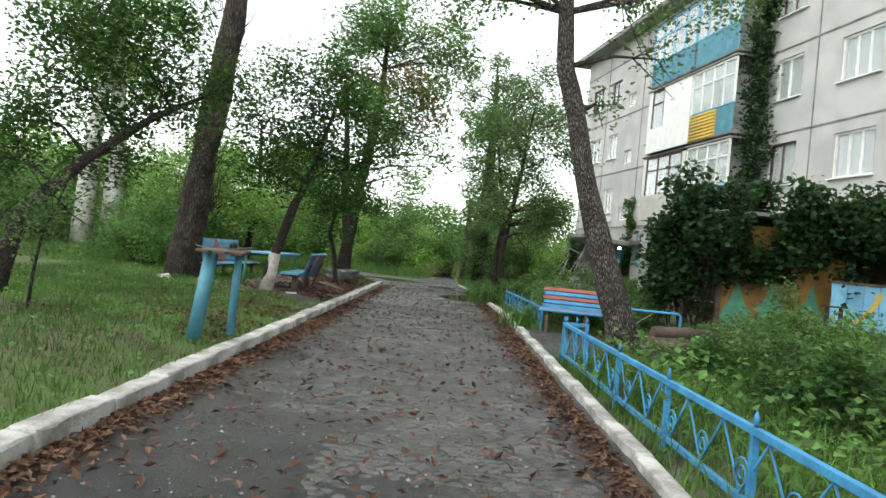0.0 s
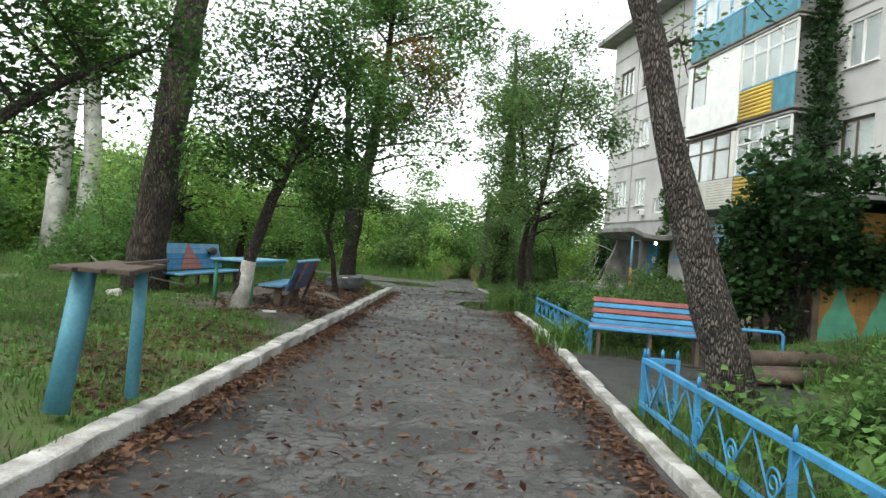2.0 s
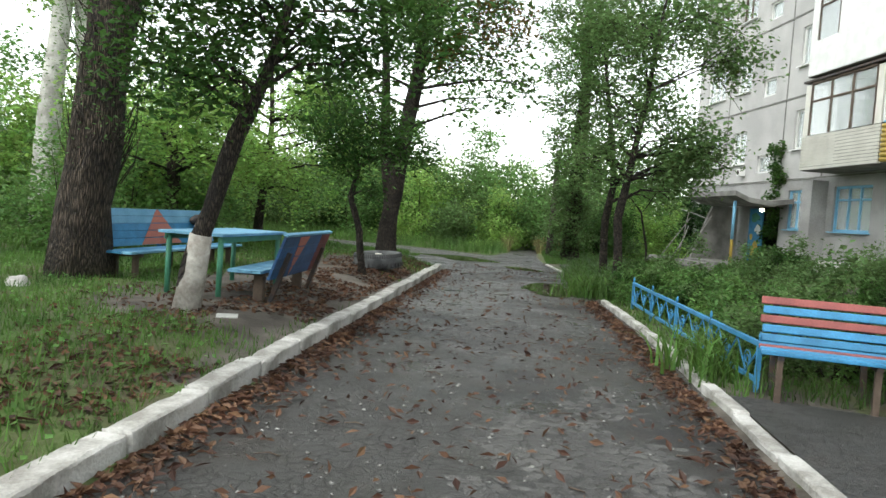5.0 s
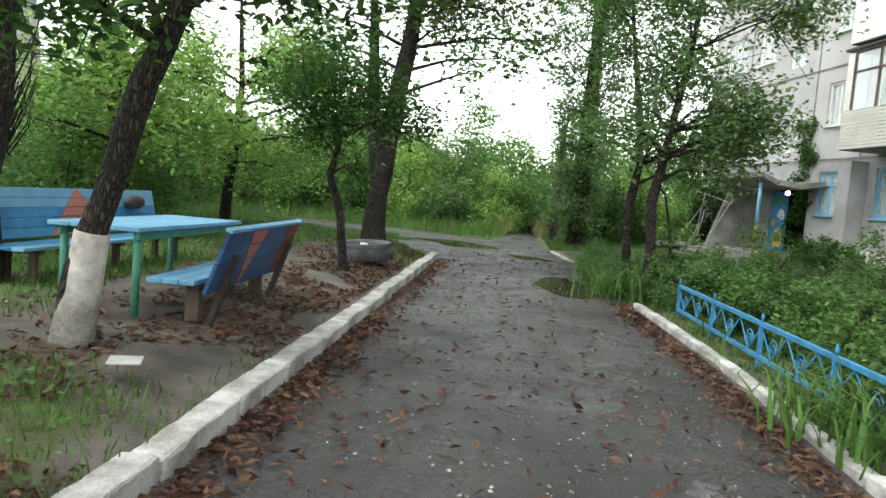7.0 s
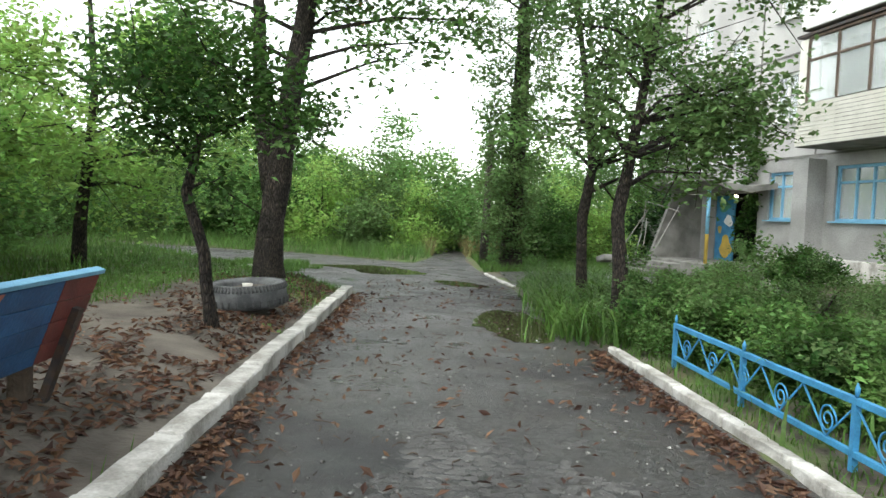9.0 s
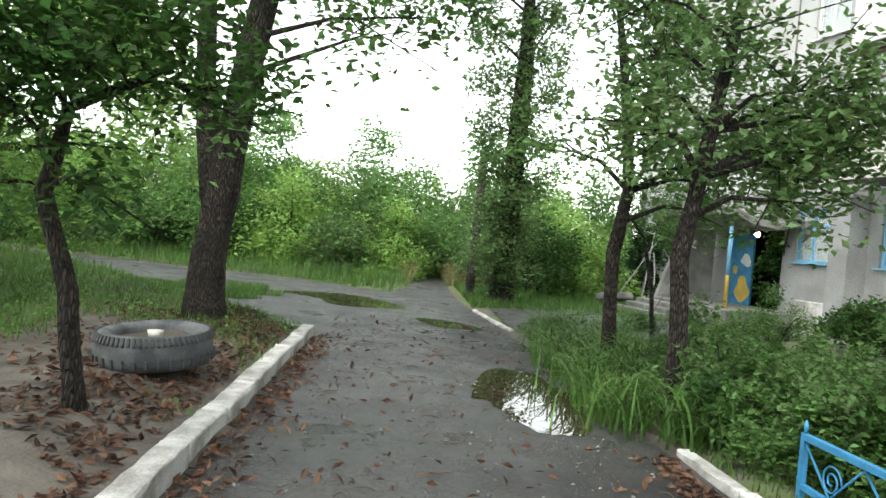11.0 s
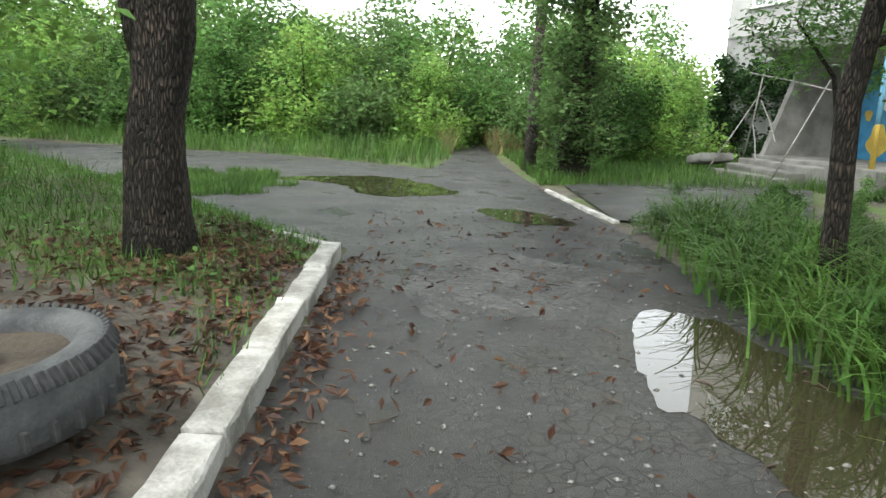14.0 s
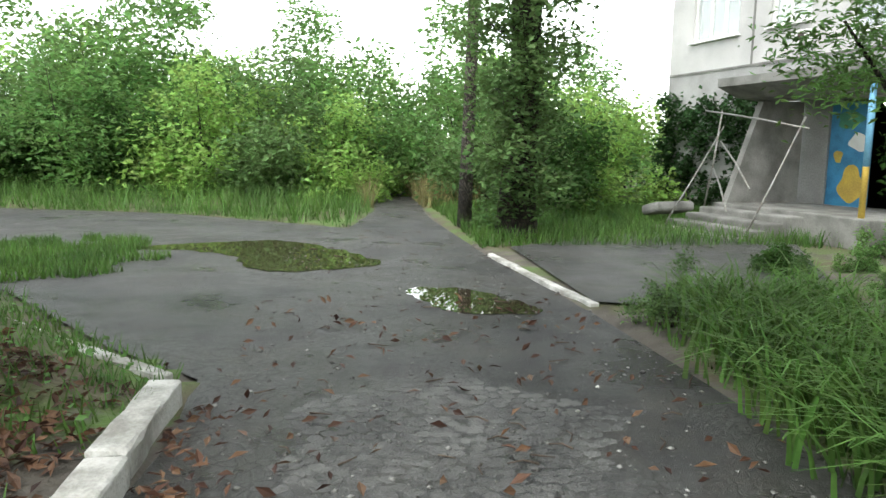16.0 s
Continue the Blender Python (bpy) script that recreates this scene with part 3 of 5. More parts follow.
def balcony(s0, s1, z, style):
    """A closed-in balcony: floor slab, parapet, posts, glazing and lid."""
    b = thing("balcony", Matrix.Identity(4), "", "")
    for key in ("label", "category"):
        if key in b:
            del b[key]
    b.parent = house
    b.matrix_local = pose(s0, -1.1, z)
    W = s1 - s0
    part("floor_slab", box(W, 1.1, 0.14, Matrix.Translation((W / 2, 0.55, 0.0))), M_CONC, b)
    side_m = {"siding": M_SIDING, "white": M_WHITE, "teal": M_TEAL, "yellow": M_YELLOW}[style]
    hp = 1.0
    if style == "siding":
        for i in range(11):
            bm = box(W, 0.03, 0.078, pose(W / 2, -0.012, 0.02 + i * 0.09, 10))
            for x in (0.0, W):
                box(0.03, 1.06, 0.078, pose(x, 0.55, 0.02 + i * 0.09), bm=bm)
            part("siding_board", bm, side_m, b)
        for x in (0.14, W - 0.16):
            part("corner_board", box(0.3, 0.04, 1.5, Matrix.Translation((x, 0.0, 1.02))), side_m, b)
    elif style == "white":
        part("parapet", box(W, 0.06, hp, Matrix.Translation((W / 2, 0, 0.02)), 0.01), side_m, b)
        part("infill", box(W * 0.62, 0.06, 1.55, Matrix.Translation((W * 0.69, 0.0, hp + 0.02))), side_m, b)
        part("infill", box(W * 0.1, 0.06, 1.55, Matrix.Translation((W * 0.05, 0.0, hp + 0.02))), side_m, b)
        for x in (0.03, W - 0.03):
            part("side_panel", box(0.06, 1.0, 2.55, Matrix.Translation((x, 0.56, 0.02))), side_m, b)
    else:
        n = int(W / 0.07)
        if style == "yellow":
            for i in range(8):
                part("ribbed_sheet", tube([(0.0, 0, 0.09 + i * 0.12), (W * 0.62, 0, 0.09 + i * 0.12)], [0.058, 0.058], 8), side_m, b)
            for i in range(int(W * 0.38 / 0.07)):
                x = W * 0.63 + i * 0.07
                part("slat", box(0.05, 0.02, 0.95, Matrix.Translation((x + 0.03, 0, 0.05))), M_TEAL, b)
        else:
            for i in range(n):
                part("slat", box(0.055, 0.025, 0.95, Matrix.Translation((0.04 + i * 0.07, 0, 0.05))), side_m, b)
        part("rail", box(W, 0.05, 0.05, Matrix.Translation((W / 2, 0, 1.01))), M_LBLUE, b)
    z0, z1 = hp + 0.03, 2.5
    x0, x1, fm = (0.3, W - 0.3, M_WOOD) if style == "siding" else (W * 0.1, W * 0.38, M_WOOD) if style == "white" else (0.0, W, M_LBLUE if style == "teal" else M_WHITE)
    k = 4 if style in ("yellow", "teal") else 3 if style == "siding" else 1
    for i in range(k + 1):
        part("post", box(0.06, 0.06, z1 - z0, Matrix.Translation((x0 + (x1 - x0) * i / k, 0.0, z0))), fm, b)
    part("rail", box(x1 - x0, 0.07, 0.06, Matrix.Translation(((x0 + x1) / 2, 0.0, z1))), fm, b)
    part("rail", box(x1 - x0, 0.05, 0.05, Matrix.Translation(((x0 + x1) / 2, 0.0, z0 + 0.95))), fm, b)
    for i in range(k):
        g = part("pane", box((x1 - x0) / k - 0.06, 0.012, z1 - z0 - 0.02, Matrix.Translation((x0 + (x1 - x0) * (i + 0.5) / k, 0.01, z0))), M_GLASS, b)
        g.visible_shadow = False
    # behind siding the panel is near-black, the balcony's inner shade as colour
    part("back_panel", box(W - 0.2, 0.05, 2.45, Matrix.Translation((W / 2, 0.95, 0.15))), M_CURTAIN if style != "siding" else M_ROOM_SHADE, b)
    part("lid", box(W + 0.16, 1.2, 0.06, Matrix.Translation((W / 2, 0.52, 2.58))), M_IRON if style == "siding" else M_CONC, b)


balcony(9.7, 13.2, 2.95 + UP, "siding")
balcony(9.7, 13.2, 5.7 + UP, "white")
balcony(9.7, 13.2, 8.45 + UP, "teal")
balcony(13.3, 16.1, 2.95 + UP, "yellow")
balcony(13.3, 16.1, 5.7 + UP, "yellow")
balcony(13.3, 16.1, 8.45 + UP, "teal")
part("pier", box(0.55, 0.5, 3.2, Matrix.Translation((9.15, -0.253, 0.1))), M_WALLLOW, house)

# entrance porch
porch = thing("porch", HOUSE, "concrete entrance porch with a curved canopy and broken steps", "porch")
part("platform", box(3.7, 2.0, 0.5, Matrix.Translation((5.7, -1.004, 0)), 0.02), M_CONC, porch)
for i in range(4):
    part("step", box(2.3, 0.36, 0.43 - 0.115 * i, Matrix.Translation((5.1, -2.19 - 0.37 * i, 0)) @ pose(0, 0, 0, 0, 0, 1.5 * (-1) ** i), 0.03), M_CONC, porch)
bm = bmesh.new()
prof = [(-0.0, 2.62), (-0.8, 2.50), (-1.5, 2.56), (-2.0, 2.76)]
rows_ = []
for s in (3.75, 7.6):
    rows_.append([bm.verts.new((s, y, z)) for y, z in prof] + [bm.verts.new((s, y, z + 0.16)) for y, z in prof[::-1]])
m_ = len(rows_[0])
for k in range(m_):
    bm.faces.new((rows_[0][k], rows_[1][k], rows_[1][(k + 1) % m_], rows_[0][(k + 1) % m_]))
bm.faces.new(rows_[0][::-1])
bm.faces.new(rows_[1])
part("canopy", bm, M_CONC, porch, "stained concrete canopy slab")
bm = bmesh.new()
outl = [(-0.15, 0.5), (-1.85, 0.5), (-1.15, 2.5), (-0.15, 2.52)]
f0 = [bm.verts.new((3.92, y, z)) for y, z in outl]
f1 = [bm.verts.new((4.08, y, z)) for y, z in outl]
bm.faces.new(f0[::-1])
bm.faces.new(f1)
for k in range(4):
    bm.faces.new((f0[k], f0[(k + 1) % 4], f1[(k + 1) % 4], f1[k]))
part("side_slab", bm, M_CONC, porch, "slanted concrete side slab")
part("post", tube([(7.2, -1.8, 0.5), (7.2, -1.8, 1.3), (7.2, -1.8, 1.31)], [0.05, 0.05, 0.05], 10), M_YELLOW, porch, "yellow lower half of the post")
part("post", tube([(7.2, -1.8, 1.31), (7.2, -1.8, 2.6)], [0.051, 0.051], 10), M_LBLUE, porch, "blue upper half of the post")
for a, b in (((3.95, -2.3, 0.3), (3.95, -2.0, 2.3)), ((4.2, -3.4, 0.0), (3.9, -1.9, 2.0)), ((6.3, -3.3, 0.0), (6.2, -2.1, 2.1)), ((3.7, -2.2, 2.3), (6.4, -2.2, 1.9)), ((3.9, -1.95, 1.7), (6.3, -3.2, 0.9)), ((3.9, -2.1, 1.2), (5.9, -3.3, 0.5))):
    part("rail", tube([a, tuple((p + q) / 2 + 0.015 for p, q in zip(a, b)), b], [0.018] * 3, 6), M_WIRE, porch)
door = part("door", box(0.95, 0.06, 1.98, Matrix.Translation((5.08, -0.03 + 0.1, 0.5)), 0.01), M_BLUE, porch, "blue metal door with bright painted patches")
for x, z, w, h, mm in ((5.2, 0.62, 0.6, 0.62, M_YELLOW), (5.3, 1.55, 0.42, 0.35, M_WHITE), (5.05, 2.0, 0.6, 0.3, M_GREENP), (5.2, 0.72, 0.3, 0.3, M_WOOD), (4.85, 1.3, 0.2, 0.28, M_YELLOW)):
    bm = bmesh.new()
    ring = [bm.verts.new((x + w / 2 * math.cos(t) * (1 + 0.25 * math.sin(3 * t + x * 9)), 0.0345 - 0.002 * w, z + h / 2 + h / 2 * math.sin(t) * (1 + 0.2 * math.cos(2 * t + z * 5)))) for t in np.linspace(0, 2 * math.pi, 22)[:-1]]
    ext = bmesh.ops.extrude_face_region(bm, geom=[bm.faces.new(ring)])
    bmesh.ops.translate(bm, vec=(0, 0.002, 0), verts=[g for g in ext["geom"] if isinstance(g, bmesh.types.BMVert)])
    part("painted_patch", bm, mm, door)
lamp_m = bpy.data.materials.new("lit_bulb")
lamp_m.use_nodes = True
lamp_m.node_tree.nodes["Principled BSDF"].inputs["Emission Color"].default_value = (1, 0.9, 0.7, 1)
lamp_m.node_tree.nodes["Principled BSDF"].inputs["Emission Strength"].default_value = 9
lamp = thing("porch_lamp", HOUSE @ pose(6.2, -0.35, 2.4), "small glowing bulb under the porch canopy", "lamp")
bm = bmesh.new()
bmesh.ops.create_uvsphere(bm, u_segments=14, v_segments=10, radius=0.07)
part("bulb", bm, lamp_m, lamp)
part("socket", tube([(0, 0, 0.06), (0, 0, 0.17)], [0.03, 0.04], 10), M_IRON, lamp)
ac = thing("air_conditioner", HOUSE @ pose(3.9, -0.003, 3.15 + UP), "small white box unit on the house wall", "air conditioner")
part("case", box(0.3, 0.22, 0.26, Matrix.Translation((0, -0.11, 0)), 0.02), M_WHITE, ac)
part("grille", tube([(0, -0.222, 0.13), (0, -0.232, 0.13)], [0.09, 0.09], 14), M_IRON, ac)


# ---- benches, table, fence ----
def big_bench():
    """The long blue bench with a painted coral triangle, facing the table."""
    b = thing("bench", pose(-6.95, 12.9, 0.28, 0, 0, 88), "long blue plank bench with a coral painted triangle", "bench")
    L = 3.4
    tilt = pose(0, 0.27, 0.36, -14)
    for i in range(5):
        part("back_board", box(L, 0.03, 0.105, tilt @ pose(0, 0, 0.05 + i * 0.108, 0, 0, 0), 0.006), M_LBLUE if i > 2 else M_BLUE, b)
    for i in range(5):
        w0, w1 = 0.62 - 0.11 * i, 0.62 - 0.11 * (i + 1)
        bm = bmesh.new()
        a = [bm.verts.new((x, -0.0185, z)) for x, z in ((-w0, 0.055 + i * 0.108), (w0 - 0.1, 0.055 + i * 0.108), (w1 - 0.1, 0.15 + i * 0.108), (-w1, 0.15 + i * 0.108))]
        ext = bmesh.ops.extrude_face_region(bm, geom=[bm.faces.new(a)])
        bmesh.ops.translate(bm, vec=(0, -0.003, 0), verts=[g for g in ext["geom"] if isinstance(g, bmesh.types.BMVert)])
        bmesh.ops.transform(bm, matrix=tilt @ pose(0.05, 0, 0), verts=bm.verts)
        part("painted_stripe", bm, M_SALMON, b, "coral painted triangle stripe")
    for i in range(3):
        part("seat_board", box(L, 0.135, 0.035, pose(0, -0.2 + i * 0.145, 0.36), 0.006), M_LBLUE if i == 0 else M_BLUE, b)
    for x in (-1.4, 0.0, 1.4):
        part("leg", box(0.07, 0.07, 0.35, pose(x, -0.15, 0), 0.01), M_WOOD, b)
        part("leg", box(0.07, 0.07, 0.35, pose(x, 0.14, 0), 0.01), M_WOOD, b)
        part("bearer", box(0.06, 0.45, 0.05, pose(x, -0.02, 0.312)), M_WOOD, b)
        part("back_post", box(0.06, 0.05, 0.64, tilt @ pose(x, 0.045, -0.05)), M_NAVY, b)


def small_bench():
    b = thing("bench", pose(-4.80, 11.35, 0.28, 0, 0, -88), "dark blue plank bench with red end, back to the drive", "bench")
    L = 2.1
    tilt = pose(0, 0.2, 0.36, -20)
    for i in range(4):
        part("back_board", box(L * 0.78, 0.035, 0.13, tilt @ pose(L * 0.11, 0, -0.085 + i * 0.135), 0.006), M_NAVY, b)
        part("back_board", box(L * 0.22 - 0.004, 0.035, 0.13, tilt @ pose(-L * 0.39, 0, -0.085 + i * 0.135), 0.006), M_MAROON, b, "dark red painted board end")
        w0, w1 = 0.30 - 0.075 * (3 - i), 0.30 - 0.075 * (4 - i)
        bm = bmesh.new()
        ring = [bm.verts.new((x, 0.0185, z)) for x, z in ((0.35 - w1, -0.08 + i * 0.135), (0.35 + w1 * 0.4, -0.08 + i * 0.135), (0.35 + w0 * 0.4, 0.04 + i * 0.135), (0.35 - w0, 0.04 + i * 0.135))]
        ext = bmesh.ops.extrude_face_region(bm, geom=[bm.faces.new(ring)])
        bmesh.ops.translate(bm, vec=(0, 0.003, 0), verts=[g for g in ext["geom"] if isinstance(g, bmesh.types.BMVert)])
        bmesh.ops.transform(bm, matrix=tilt, verts=bm.verts)
        part("painted_stripe", bm, M_SALMON, b, "faded red painted wedge")
    part("top_rail", box(L + 0.06, 0.06, 0.03, tilt @ pose(0, 0, 0.46), 0.005), M_LBLUE, b)
    for i in range(3):
        part("seat_board", box(L, 0.125, 0.04, pose(0, -0.24 + i * 0.135, 0.34), 0.006), M_LBLUE, b)
    for x in (-0.85, 0.75):
        part("leg", box(0.10, 0.12, 0.30, pose(x, -0.02, 0), 0.01), M_WOOD, b)
        part("bearer", box(0.06, 0.4, 0.045, pose(x, -0.1, 0.297)), M_WOOD, b)
        part("back_post", box(0.07, 0.05, 0.62, pose(x, 0.12, 0.0, -19)), M_IRON, b)


def table():
    t = thing("table", pose(-5.5, 11.3, 0.31, 0, 0, 88), "pale blue plank table with green metal legs", "table")
    for i in range(4):
        part("tabletop_board", box(2.0, 0.195, 0.035, pose(0, -0.3 + i * 0.2, 0.70), 0.005), M_LBLUE, t)
    for s in (-0.38, 0.38):
        part("apron", box(1.85, 0.03, 0.07, pose(0, s * 0.9, 0.628)), M_GREENP, t)
    for x in (-0.88, 0.88):
        for y in (-0.32, 0.32):
            part("leg", tube([(x, y, 0), (x, y, 0.69)], [0.032, 0.032], 8), M_GREENP, t)


def striped_bench():
    """The striped bench by the flower bed."""
    b = thing("bench", pose(1.17, 8.75, 0.075, 0, 0, -12), "park bench with blue and red striped slats", "bench")
    L = 1.62
    tilt = pose(0, 0.22, 0.42, -16)
    for i, mm in enumerate((M_BLUE, M_BLUE, M_RED, M_BLUE, M_RED)):
        part("back_slat", box(L, 0.035, 0.07, tilt @ pose(0.02 * (i % 2), 0, 0.03 + i * 0.085), 0.01), mm, b)
    for i, mm in enumerate((M_BLUE, M_BLUE, M_RED, M_BLUE)):
        part("seat_slat", box(L + 0.05, 0.075, 0.04, pose(0, -0.24 + i * 0.1, 0.40 + 0.008 * i), 0.01), mm if i else M_BLUE, b)
    for x in (-0.68, 0.05, 0.70):
        part("leg", box(0.05, 0.05, 0.4, pose(x, -0.2, 0, 0, 0, 0)), M_WOOD, b)
        part("leg", box(0.05, 0.04, 0.84, pose(x, 0.235, 0, -11)), M_IRON, b)
        part("bearer", box(0.05, 0.46, 0.04, pose(x, -0.02, 0.36)), M_IRON, b)


def iron_fence(a, b, h, label, pattern):
    """A low welded fence: two rails, posts, wire zigzags and scrolls."""
    a, b = Vector(a), Vector(b)
    d = b - a
    L = d.length
    base = thing("low_fence", Matrix.Translation((a.x, a.y, 0)) @ pose(0, 0, 0, 0, 0, math.degrees(math.atan2(d.y, d.x))), label, "fence", "low blue fences")
    z0 = 0.06
    part("top_rail", box(L, 0.045, 0.045, pose(L / 2, 0, h - 0.045), 0.004), M_BLUE, base)
    part("bottom_rail", box(L, 0.04, 0.04, pose(L / 2, 0, 0.15), 0.004), M_BLUE, base)
    n = max(2, round(L / 1.55))
    for i in range(n + 1):
        part("post", box(0.04, 0.04, h - z0, pose(L * i / n, 0.0, z0)), M_BLUE, base)
        part("finial", tube([(L * i / n, 0, h), (L * i / n, 0, h + 0.05), (L * i / n, 0, h + 0.09)], [0.012, 0.018, 0.003], 6), M_BLUE, base)
    k = round(L / 0.62)
    for i in range(k):
        x0, x1 = L * i / k, L * (i + 1) / k
        part("brace", tube([(x0, 0, h - 0.05), ((x0 + x1) / 2, 0, 0.19), (x1, 0, h - 0.05)], [0.008] * 3, 6), M_BLUE, base)
        if pattern:
            pts = []
            for s in range(26):
                t = s / 25 * 3.6 * math.pi
                r = 0.105 * (1 - s / 32)
                pts.append((x0 + 0.3 + r * math.cos(t), 0.004, 0.30 + r * math.sin(t)))
            part("scroll", tube(pts, [0.007] * 26, 5), M_BLUE, base)


def shelf_stand():
    b = thing("stand", pose(-4.08, 2.95, 0.22, 0, 0, 5), "blue post stand carrying a weathered board shelf", "stand")
    part("post", tube([(-0.12, -0.25, 0), (-0.02, -0.2, 0.95)], [0.085, 0.075], 12, wobble=0.15), M_TEAL, b)
    part("post", tube([(0.16, 0.3, 0), (0.18, 0.28, 0.93)], [0.05, 0.045], 10, wobble=0.1), M_TEAL, b)
    for i in range(3):
        part("shelf_board", box(0.14, 1.05, 0.03, pose(-0.06 + i * 0.15, 0.05, 0.945, 0.5, 2, 3 * i), 0.006), M_WOOD, b)
    part("board_scrap", box(0.3, 0.12, 0.02, pose(0.2, 0.3, 0.985, 0, -8, 30)), M_IRON, b)


def tyre_bed():
    t = thing("tyre_planter", pose(-4.66, 16.93, 0.29, 3, -3, 0) @ Matrix.Scale(1.03, 4), "old grey truck tyre laid flat as a flower bed", "planter")
    prof = [(0.33, 0.24), (0.35, 0.27), (0.40, 0.285), (0.45, 0.27), (0.475, 0.22), (0.48, 0.13), (0.475, 0.05), (0.45, 0.0), (0.36, 0.0), (0.335, 0.05)]
    n = 56
    v = [(r * math.cos(2 * math.pi * k / n), r * math.sin(2 * math.pi * k / n), z) for k in range(n) for r, z in prof]
    m = len(prof)
    f = [(k * m + j, ((k + 1) % n) * m + j, ((k + 1) % n) * m + (j + 1) % m, k * m + (j + 1) % m) for k in range(n) for j in range(m)]
    raw("casing", v, f, M_RUBBER, t, True)
    lug = box(0.05, 0.022, 0.075, pose(0, 0, -0.03), 0.005)
    me = bpy.data.meshes.new("tread_block")
    lug.to_mesh(me)
    lug.free()
    me.materials.append(M_TREAD)
    for k in range(64):
        for z, r, rx in ((0.235, 0.462, 28), (0.06, 0.475, 0)):
            if z < 0.1 and k % 2:
                continue
            o = new("tread_block", me)
            o.parent = t
            a = 2 * math.pi * k / 64
            o.matrix_local = Matrix.Translation((r * math.cos(a), r * math.sin(a), z)) @ pose(0, 0, 0, 0, 0, math.degrees(a)) @ pose(0, 0, 0, 0, -rx, 14)
    bm = bmesh.new()
    bmesh.ops.create_circle(bm, cap_ends=True, radius=0.345, segments=32)
    bmesh.ops.subdivide_edges(bm, edges=bm.edges, cuts=3, use_grid_fill=True)
    for q in bm.verts:
        q.co.z = 0.2 + 0.025 * noise.noise(q.co * 9)
    part("soil", bm, M_SOIL, t, "dark soil filling")
    pot = thing("plastic_pot", pose(-4.66, 16.9, 0.505), "small cream plastic pot on the tyre's soil", "pot")
    part("cup", tube([(0, 0, 0), (0, 0, 0.06), (0, 0, 0.061), (0, 0, 0.02)], [0.055, 0.07, 0.06, 0.05], 16), M_SIDING, pot)


big_bench()
small_bench()
table()
striped_bench()
iron_fence((0.17, 4.85, 0), (0.33, -5.6, 0), 0.6, "low pale blue welded fence along the flower bed", True)
iron_fence((0.48, 4.86, 0), (0.2, 4.86, 0), 0.6, "short return of the low blue fence", False)
iron_fence((0.20, 15.1, 0), (0.42, 9.1, 0), 0.52, "low blue welded fence beside the shrubs", True)
shelf_stand()
tyre_bed()

rail = thing("pipe_rail", pose(1.7, 7.7, 0.07, 0, 0, -8), "bent blue pipe handrail by the log edging", "rail")
part("pipe", tube([(0, 0, 0), (0, 0, 0.6), (0.04, 0, 0.64), (0.9, 0, 0.64), (0.94, 0, 0.6), (0.94, 0, 0)], [0.022] * 6, 8), M_BLUE, rail)
part("brace", tube([(0.0, 0, 0.25), (0.5, 0, 0.63)], [0.008, 0.008], 6), M_WIRE, rail)

for i, (x, y, z, ln, r, yaw) in enumerate(((3.15, 7.45, 0.2, 2.5, 0.1, 14), (3.25, 7.6, 0.38, 2.4, 0.1, 15), (3.1, 7.22, 0.19, 2.2, 0.085, 12))):
    lg = thing("log", pose(x, y, z, 0, 0, yaw), "weathered fallen log used as bed edging", "log", "stacked logs")
    part("trunk", tube([(-ln / 2, 0, 0), (-ln / 4, 0, 0.01), (ln / 4, 0, -0.01), (ln / 2, 0, 0)], [r, r * 1.05, r * 0.97, r * 0.92], 12, wobble=0.15), M_WOOD, lg)
stump = thing("stump", pose(4.5, 7.0, 0.4), "split weathered tree stump in the weeds", "stump")
part("wood", tube([(0, 0, 0), (0.02, 0, 0.3), (0.04, 0.02, 0.55)], [0.17, 0.14, 0.1], 12, wobble=0.5), M_WOOD, stump)
can = thing("stool", pose(5.3, 7.6, 0.58), "small dark metal stand on thin legs", "stool")
part("top", box(0.4, 0.16, 0.03, pose(0, 0, 0.5)), M_IRON, can)
for x in (-0.12, 0.12):
    part("leg", box(0.05, 0.06, 0.5, pose(x, 0, 0)), M_IRON, can)

# vine-grown summer hut
hut = thing("garden_hut", pose(4.1, 9.8, 0.4, 0, 0, -6), "wooden garden hut with painted boards under vines", "hut")
for i in range(12):
    part("ochre_board", box(0.195, 0.03, 2.15, pose(0.1 + i * 0.2, 0, 0)), M_OCHRE, hut)
for x0, w, h in ((0.35, 0.75, 1.0), (1.05, 0.8, 1.15), (1.8, 0.75, 1.05)):
    bm = bmesh.new()
    ring = [bm.verts.new((x0 + w * a, -0.021, h * b + 0.02)) for a, b in ((-0.5, 0), (0.5, 0), (0.3, 0.45), (0.22, 0.5), (0.0, 1.0), (-0.2, 0.55), (-0.3, 0.45))]
    ext = bmesh.ops.extrude_face_region(bm, geom=[bm.faces.new(ring)])
    bmesh.ops.translate(bm, vec=(0, 0.004, 0), verts=[g for g in ext["geom"] if isinstance(g, bmesh.types.BMVert)])
    part("painted_fir", bm, M_GREENP, hut, "green painted fir shape")
part("post", box(0.13, 0.13, 2.35, pose(2.5, 0.0, 0)), M_GREENP, hut)
part("post", box(0.1, 0.1, 2.3, pose(-0.02, 0.0, 0)), M_WOOD, hut)
for i in range(16):
    part("blue_board", box(0.29, 0.03, 1.12, pose(2.1 + i * 0.3, -0.55, 0, 0, 0, 0.4 * (-1) ** i), 0.004), M_LBLUE, hut)
